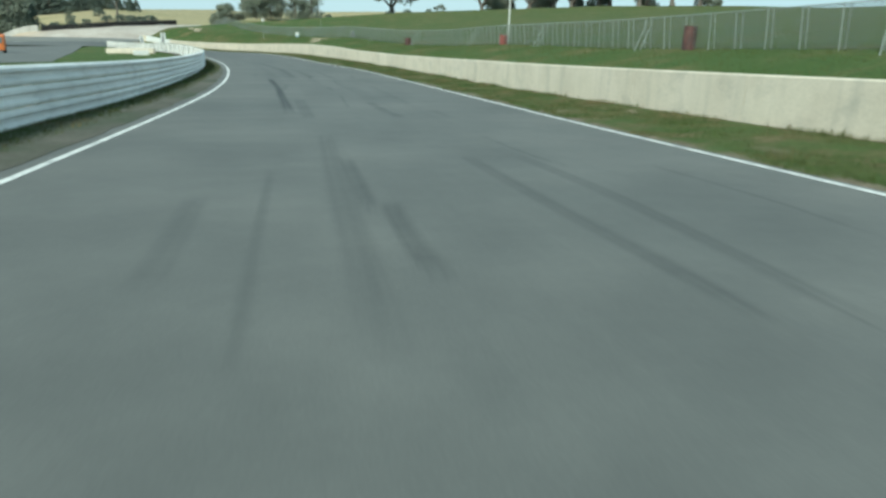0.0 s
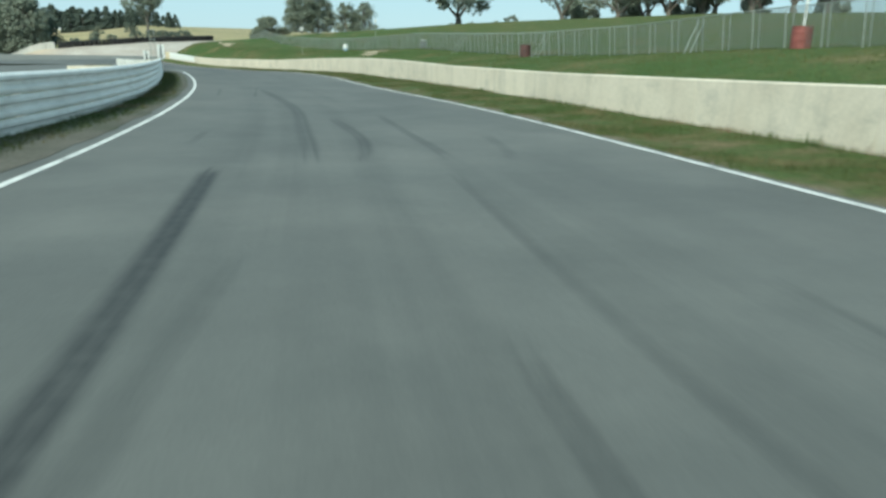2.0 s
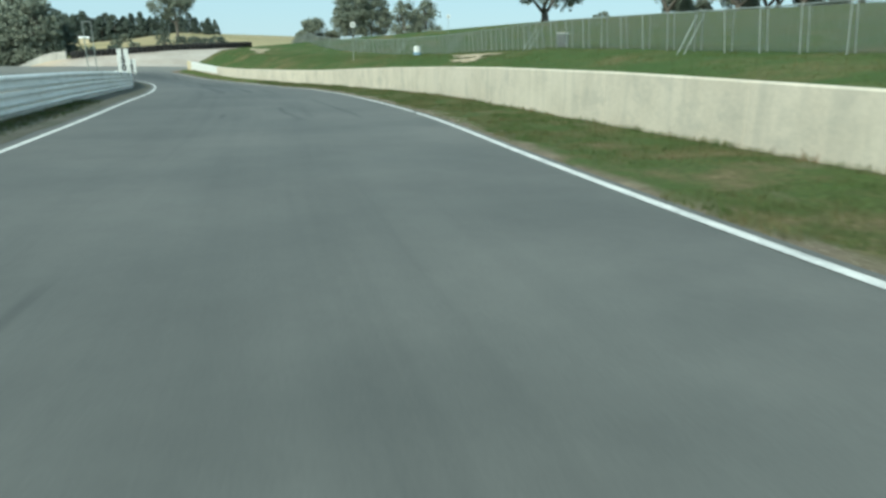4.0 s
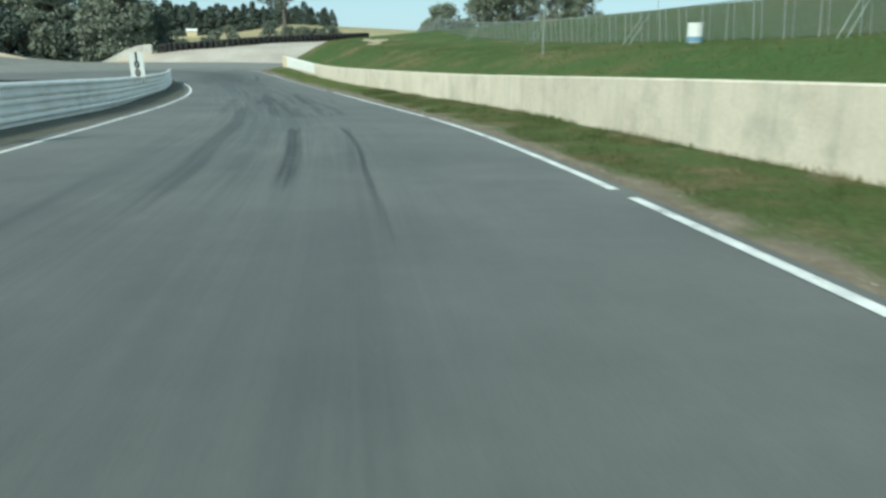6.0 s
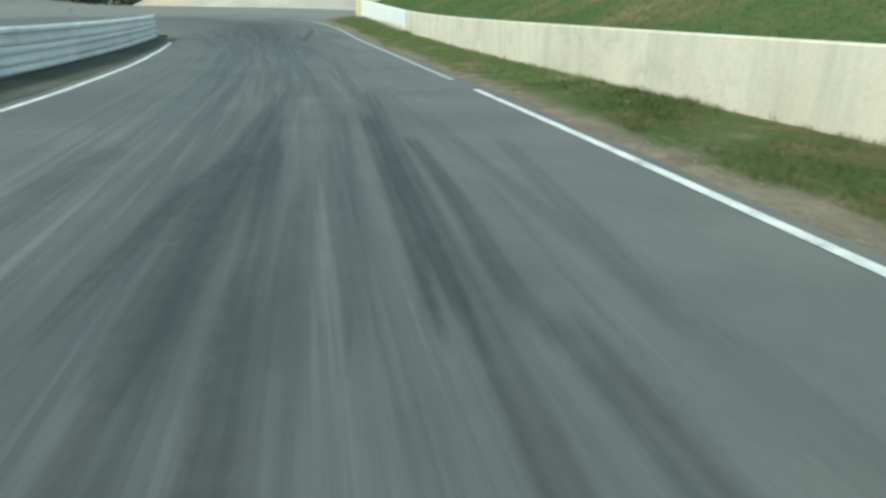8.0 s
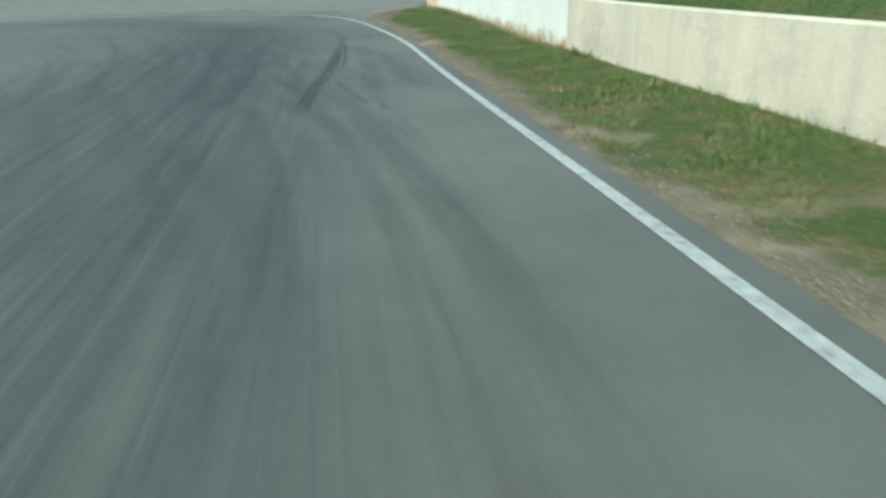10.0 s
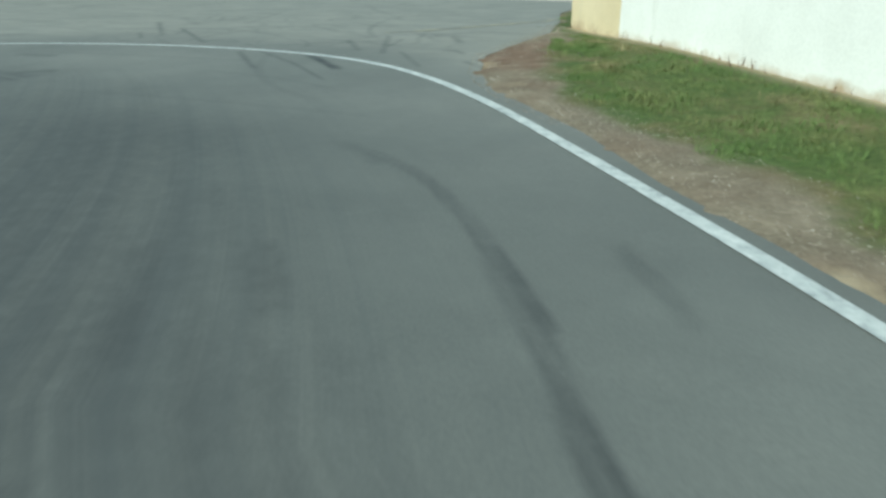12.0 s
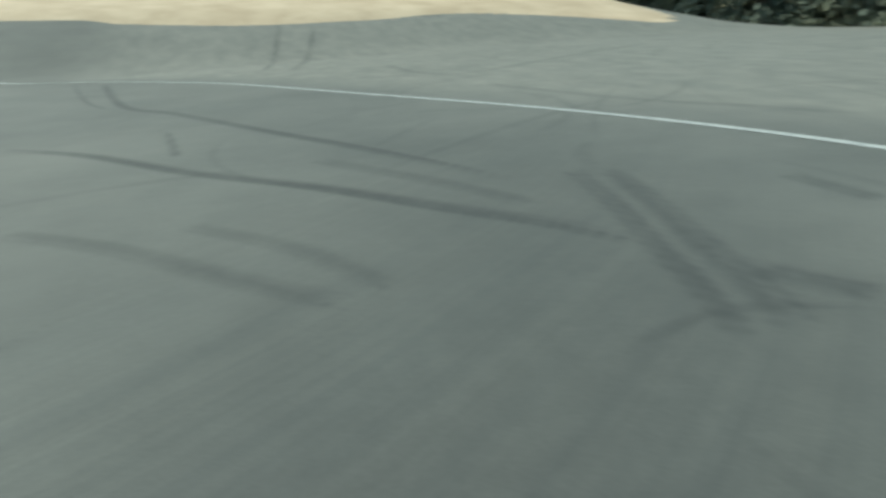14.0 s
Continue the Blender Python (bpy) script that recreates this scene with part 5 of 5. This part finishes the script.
def limbs(bm_list, start, direction, length, radius, depth, rng, tips, spread=0.6, rise=0.25):
    """A limb that forks; the tips of the last ones are kept."""
    p, d = Vector(start), Vector(direction).normalized()
    pts, rad = [p.copy()], [radius]
    for k in range(4):
        d = (d + Vector(rng.normal(0, 0.13, 3)) + Vector((0, 0, rise * 0.25))).normalized()
        p = p + d * length / 4
        pts.append(p.copy())
        rad.append(radius * (1 - 0.12 * (k + 1)))
    bm_list.append(tube_bm(pts, rad, 6 if depth else 5))
    tips.append((tuple(p), depth))
    if depth > 0:
        for _ in range(int(rng.integers(2, 4))):
            side = Vector(rng.normal(0, 1, 3))
            side.z = abs(side.z) * 0.4
            limbs(bm_list, p, d + side.normalized() * spread, length * rng.uniform(0.6, 0.85), rad[-1] * 0.72, depth - 1, rng, tips, spread, rise)


def join_bms(bms):
    out = bmesh.new()
    for b in bms:
        me = bpy.data.meshes.new("t")
        b.to_mesh(me)
        b.free()
        out.from_mesh(me)
        bpy.data.meshes.remove(me)
    return out


def gum_tree(seed, trunk=3.0, spread=0.7, limb=2.2, depth=3, clump=1.0, leaf=0.16, count=70, mat=None, label="", lean=0.0, radius=0.28, fill=0.75):
    """A eucalypt: a trunk, forking limbs and leaf clumps about the tips."""
    rng = np.random.default_rng(seed)
    root = new("tree")
    bms, tips = [], []
    top = Vector((lean * trunk, 0.05 * trunk, trunk))
    bms.append(tube_bm([(0, 0, -0.4), (0.02, 0, 0.15), tuple(top * 0.5 + Vector((0.05, 0.03, 0))), tuple(top)], [radius * 1.5, radius * 1.15, radius * 0.95, radius * 0.8], 9))
    for k in range(4):
        a = 2 * math.pi * k / 4 + rng.uniform(-0.5, 0.5)
        limbs(bms, top * rng.uniform(0.85, 1.0), (spread * math.cos(a), spread * math.sin(a), 1.0), limb, radius * 0.5, depth - 1, rng, tips, spread)
    part("trunk", join_bms(bms), M_BARK, root)
    ends = [t for t, d in tips if d <= 2 and rng.uniform() < fill]
    leaf_mesh("crown", ends, [clump * rng.uniform(0.6, 1.2) for _ in ends], count, leaf, mat or M_LEAF, root, seed + 1)
    return tagged(root, label, "tree")


def bushy_tree(seed, height, width, mat, label, leaf=0.22, clumps=60, count=55, name="tree"):
    """A dense tree with a crown of clumps almost down to the ground."""
    rng = np.random.default_rng(seed)
    root = new(name)
    bms = [tube_bm([(0, 0, -0.4), (0.1, 0, height * 0.35), (0, 0.1, height * 0.8)], [0.22, 0.17, 0.06], 8)]
    cs, rs = [], []
    for k in range(clumps):
        h = rng.uniform(0.10, 0.98)
        w = width * 0.5 * math.sin(math.pi * min(1, 0.22 + 0.72 * h)) ** 0.7
        a, q = rng.uniform(0, 2 * math.pi), rng.uniform(0.2, 1) ** 0.5
        cs.append((w * q * math.cos(a), w * q * math.sin(a), height * h))
        rs.append(rng.uniform(0.09, 0.2) * width)
        if k % 4 == 0:
            bms.append(tube_bm([(0, 0, height * h * 0.6), tuple(Vector(cs[-1]) * 0.5 + Vector((0, 0, height * h * 0.35))), cs[-1]], [0.08, 0.05, 0.02], 5))
    part("trunk", join_bms(bms), M_BARK, root)
    leaf_mesh("crown", cs, rs, count, leaf, mat, root, seed + 1)
    return tagged(root, label, "tree")


def pine_tree(seed, height, label):
    rng = np.random.default_rng(seed)
    root = new("pine_tree")
    part("trunk", tube_bm([(0, 0, -0.3), (0, 0, height)], [0.2, 0.03], 7), M_BARK, root)
    cs, rs = [], []
    for k in range(80):
        h = rng.uniform(0.04, 1.0)
        w = height * 0.36 * (1.08 - h) ** 0.8
        a = rng.uniform(0, 2 * math.pi)
        cs.append((w * math.cos(a) * rng.uniform(0.3, 1), w * math.sin(a), height * h))
        rs.append(height * (0.05 + 0.075 * (1 - h)))
    leaf_mesh("crown", cs, rs, 60, 0.3, M_PINE, root, seed + 1, 0.6)
    return tagged(root, label, "tree")


def plant(ob, x, y, turn_z=0, size=1.0, dz=-0.05):
    ob.matrix_basis = pose(x, y, float(terrain(x, y)) + dz, 0, 0, turn_z) @ Matrix.Diagonal((size, size, size, 1))
    return ob


def copies(makers, places):
    """Plants each source tree once and its copies after it."""
    done = {}
    for kind, x, y, rot, size in places:
        if kind not in done:
            done[kind] = makers[kind]()
            plant(done[kind], x, y, rot, size)
        else:
            c = copy_thing(done[kind], Matrix())
            plant(c, x, y, rot, size)


# the dense wood behind the concrete wall
copies({"a": lambda: bushy_tree(31, 8.2, 6.0, M_LEAF, "dense dark green tree in the wood behind the wall", 0.2, 110, 95),
        "b": lambda: bushy_tree(33, 7.2, 5.5, M_LEAF, "dense grey-green tree in the wood behind the wall", 0.2, 100, 95),
        "c": lambda: bushy_tree(35, 6.0, 6.4, M_PINE, "broad dark tree in the wood behind the wall", 0.2, 100, 95)},
       [("a", -50.6, 176, 0, 1.3), ("b", -54, 178, 40, 1.5), ("c", -58, 180, 80, 1.35), ("a", -63, 179, 120, 1.45), ("b", -57, 184, 160, 1.75), ("c", -68, 176, 200, 1.35),
        ("a", -73, 171, 250, 1.25), ("b", -76, 163, 300, 1.25), ("c", -78, 173, 20, 1.4), ("a", -70, 183, 70, 1.75), ("b", -84, 168, 110, 1.4), ("c", -80, 155, 10, 1.5), ("a", -82, 146, 190, 1.5), ("b", -88, 158, 230, 1.8), ("c", -50.5, 182, 260, 1.3), ("b", -84, 134, 90, 1.5)])
# the pine belt on the field's crest
copies({"p": lambda: pine_tree(51, 8.0, "dark pine in a belt across the dry field"), "q": lambda: pine_tree(53, 7.0, "dark shorter pine in a belt across the dry field")},
       [("p" if k % 2 else "q", -75 + 1.05 * k, 240 + 4 * math.sin(2.1 * k), 47 * k, 1.0 - 0.0145 * k + 0.07 * math.sin(5 * k)) for k in range(40)])
# the tall gum behind the tyres
plant(gum_tree(61, 4.2, 1.0, 2.5, 3, 1.3, 0.2, 170, M_LEAF, "tall gum tree with open crown in the dry field", 0.03, 0.26, 0.9), -31.1, 188, 0, 1.0)
# dark clump of trees beside the bank
copies({"g": lambda: bushy_tree(71, 9.5, 7.5, M_LEAF, "large dark gum in a clump beyond the fence", 0.2, 130, 110), "h": lambda: bushy_tree(73, 8.0, 6.0, M_LEAF, "grey-green gum with gaps beyond the fence", 0.18, 90, 80),
        "i": lambda: bushy_tree(75, 4.0, 4.2, M_LEAF, "round dark bush in the dry field", 0.16, 70, 80)},
       [("g", 1.0, 185, 0, 0.98), ("g", 4.5, 187, 130, 0.9), ("h", 10.5, 185, 0, 0.9), ("h", 14.5, 186, 100, 0.95), ("i", -6.3, 185, 0, 1.3), ("i", -3.0, 190, 50, 0.8), ("i", 20, 200, 20, 0.6), ("i", -8.8, 189, 100, 0.7)])
# spreading trees on the crest of the bank
copies({"s": lambda: gum_tree(81, 0.62, 1.25, 1.6, 3, 0.75, 0.11, 170, M_LEAF, "spreading tree with thin leaves on the grass crest", 0.0, 0.22, 0.85),
        "t": lambda: gum_tree(85, 0.5, 0.9, 1.7, 3, 0.7, 0.11, 130, M_LEAF, "bare-limbed tree forking low on the grass crest", 0.05, 0.19, 0.8),
        "u": lambda: bushy_tree(87, 3.4, 3.6, M_LEAF, "round green shrub on the crest of the bank", 0.16, 60, 70)},
       [("s", 28.7, 153, 0, 2.60), ("t", 52.5, 165, 0, 2.86), ("s", 64.3, 164, 80, 2.60), ("t", 68.9, 160, 140, 2.73), ("t", 73.5, 161, 220, 2.60), ("t", 79, 158, 300, 2.73), ("s", 83, 160, 200, 2.73), ("t", 88, 155, 20, 2.86), ("t", 95, 152, 100, 2.86), ("s", 101, 150, 60, 2.60), ("t", 70.5, 166, 10, 2.60), ("t", 76, 165, 77, 2.73), ("t", 92, 158, 177, 2.86),
        ("u", 60, 178, 0, 1.7), ("u", 72, 178, 60, 1.8), ("u", 86, 172, 120, 1.6), ("u", 98, 168, 200, 1.8), ("u", 110, 160, 260, 1.8), ("u", 57, 168, 0, 1.0), ("u", 61, 170, 90, 0.9), ("u", 35, 190, 30, 0.7), ("u", 42, 200, 70, 0.8), ("u", 24, 195, 140, 0.6), ("u", 47, 195, 10, 0.7), ("u", 77, 166, 50, 1.0), ("t", 45, 175, 200, 0.6)])
# hedge and shrubs behind the tyres
copies({"v": lambda: bushy_tree(91, 1.6, 2.6, M_PINE, "low dark scrub behind the tyre wall", 0.12, 26, 40, "shrub"), "w": lambda: bushy_tree(93, 1.3, 2.0, M_LEAF, "low green shrub in the dry field", 0.12, 22, 40, "shrub")},
       [("v", -38, 173, 0, 0.8), ("w", -36, 178, 0, 1.0), ("v", -33, 186, 60, 1.0), ("v", -30, 187, 100, 1.1), ("v", -27.5, 186, 150, 1.1), ("v", -25.5, 187, 200, 1.0), ("w", -40, 182, 30, 1.1), ("v", -23.5, 186, 250, 1.2), ("w", -35, 171, 90, 0.7), ("v", -41, 171.5, 10, 0.8), ("w", -44, 200, 80, 1.2), ("v", -38, 205, 140, 1.2)])


def shed(x, y):
    root = new("farm_shed")
    part("wall", box_bm(3.4, 2.6, 2.0, 0.03, (0, 0, 1.0)), M_CREAM, root)
    bm = bmesh.new()
    v = [bm.verts.new(p) for p in ((-1.9, -1.5, 1.98), (1.9, -1.5, 1.98), (1.9, 1.5, 1.98), (-1.9, 1.5, 1.98), (-1.9, 0, 2.7), (1.9, 0, 2.7))]
    for f in ((0, 1, 5, 4), (2, 3, 4, 5), (0, 4, 3), (1, 2, 5), (3, 2, 1, 0)):
        bm.faces.new([v[i] for i in f])
    part("roof", bm, M_STEEL, root)
    root.matrix_basis = pose(x, y, float(terrain(x, y)) - 0.05, 0, 0, 20) @ Matrix.Diagonal((0.6, 0.6, 0.6, 1))
    tagged(root, "small cream shed with a metal roof in the field", "shed")


shed(-61, 226)


# ---- bare soil ----


def soil_patch(x, y, rx, ry, turn_z, seed, mat, label, lift=0.05):
    """A thin ragged patch of bare soil lying on the grass."""
    rng = np.random.default_rng(seed)
    n = 40
    a = np.linspace(0, 2 * np.pi, n, endpoint=False)
    rag = 1 + 0.28 * np.sin(3 * a + rng.uniform(0, 6)) + 0.2 * np.sin(7 * a + rng.uniform(0, 6)) + rng.normal(0, 0.1, n)
    c, s = math.cos(radians(turn_z)), math.sin(radians(turn_z))
    verts = []
    for f in (0.02, 0.4, 0.75, 1.0):
        for t, r in zip(a, rag):
            u, v = rx * f * r * math.cos(t), ry * f * r * math.sin(t)
            px, py = x + c * u - s * v, y + s * u + c * v
            verts.append((px, py, float(terrain(px, py)) + lift * (1.0 - f) + 0.008))
    faces = [(k * n + i, k * n + (i + 1) % n, (k + 1) * n + (i + 1) % n, (k + 1) * n + i) for k in range(3) for i in range(n)]
    return tagged(mesh_ob("bare_soil", verts, faces, mat, smooth=True), label, "soil", kind="structure")


M_BARE = material("bare_sandy_soil", [(0.32, (0.16, 0.14, 0.06)), (0.46, (0.36, 0.29, 0.19)), (0.65, (0.46, 0.39, 0.28))], 1.2, 10, 0.95, 0, 0.5, 0.02)
soil_patch(7.25, 84.5, 2.8, 0.36, 104, 1, M_BARE, "pale sandy bare patch on the grass bank")
soil_patch(6.7, 83.2, 1.6, 0.3, 104, 2, M_BARE, "pale sandy bare patch on the grass bank")
soil_patch(-10.2, 139.8, 2.9, 0.8, 112, 3, M_BARE, "sandy bare patch on the bank above the wall's end")
soil_patch(-9.6, 135.5, 1.3, 0.5, 112, 4, M_BARE, "sandy bare patch on the bank above the wall's end")
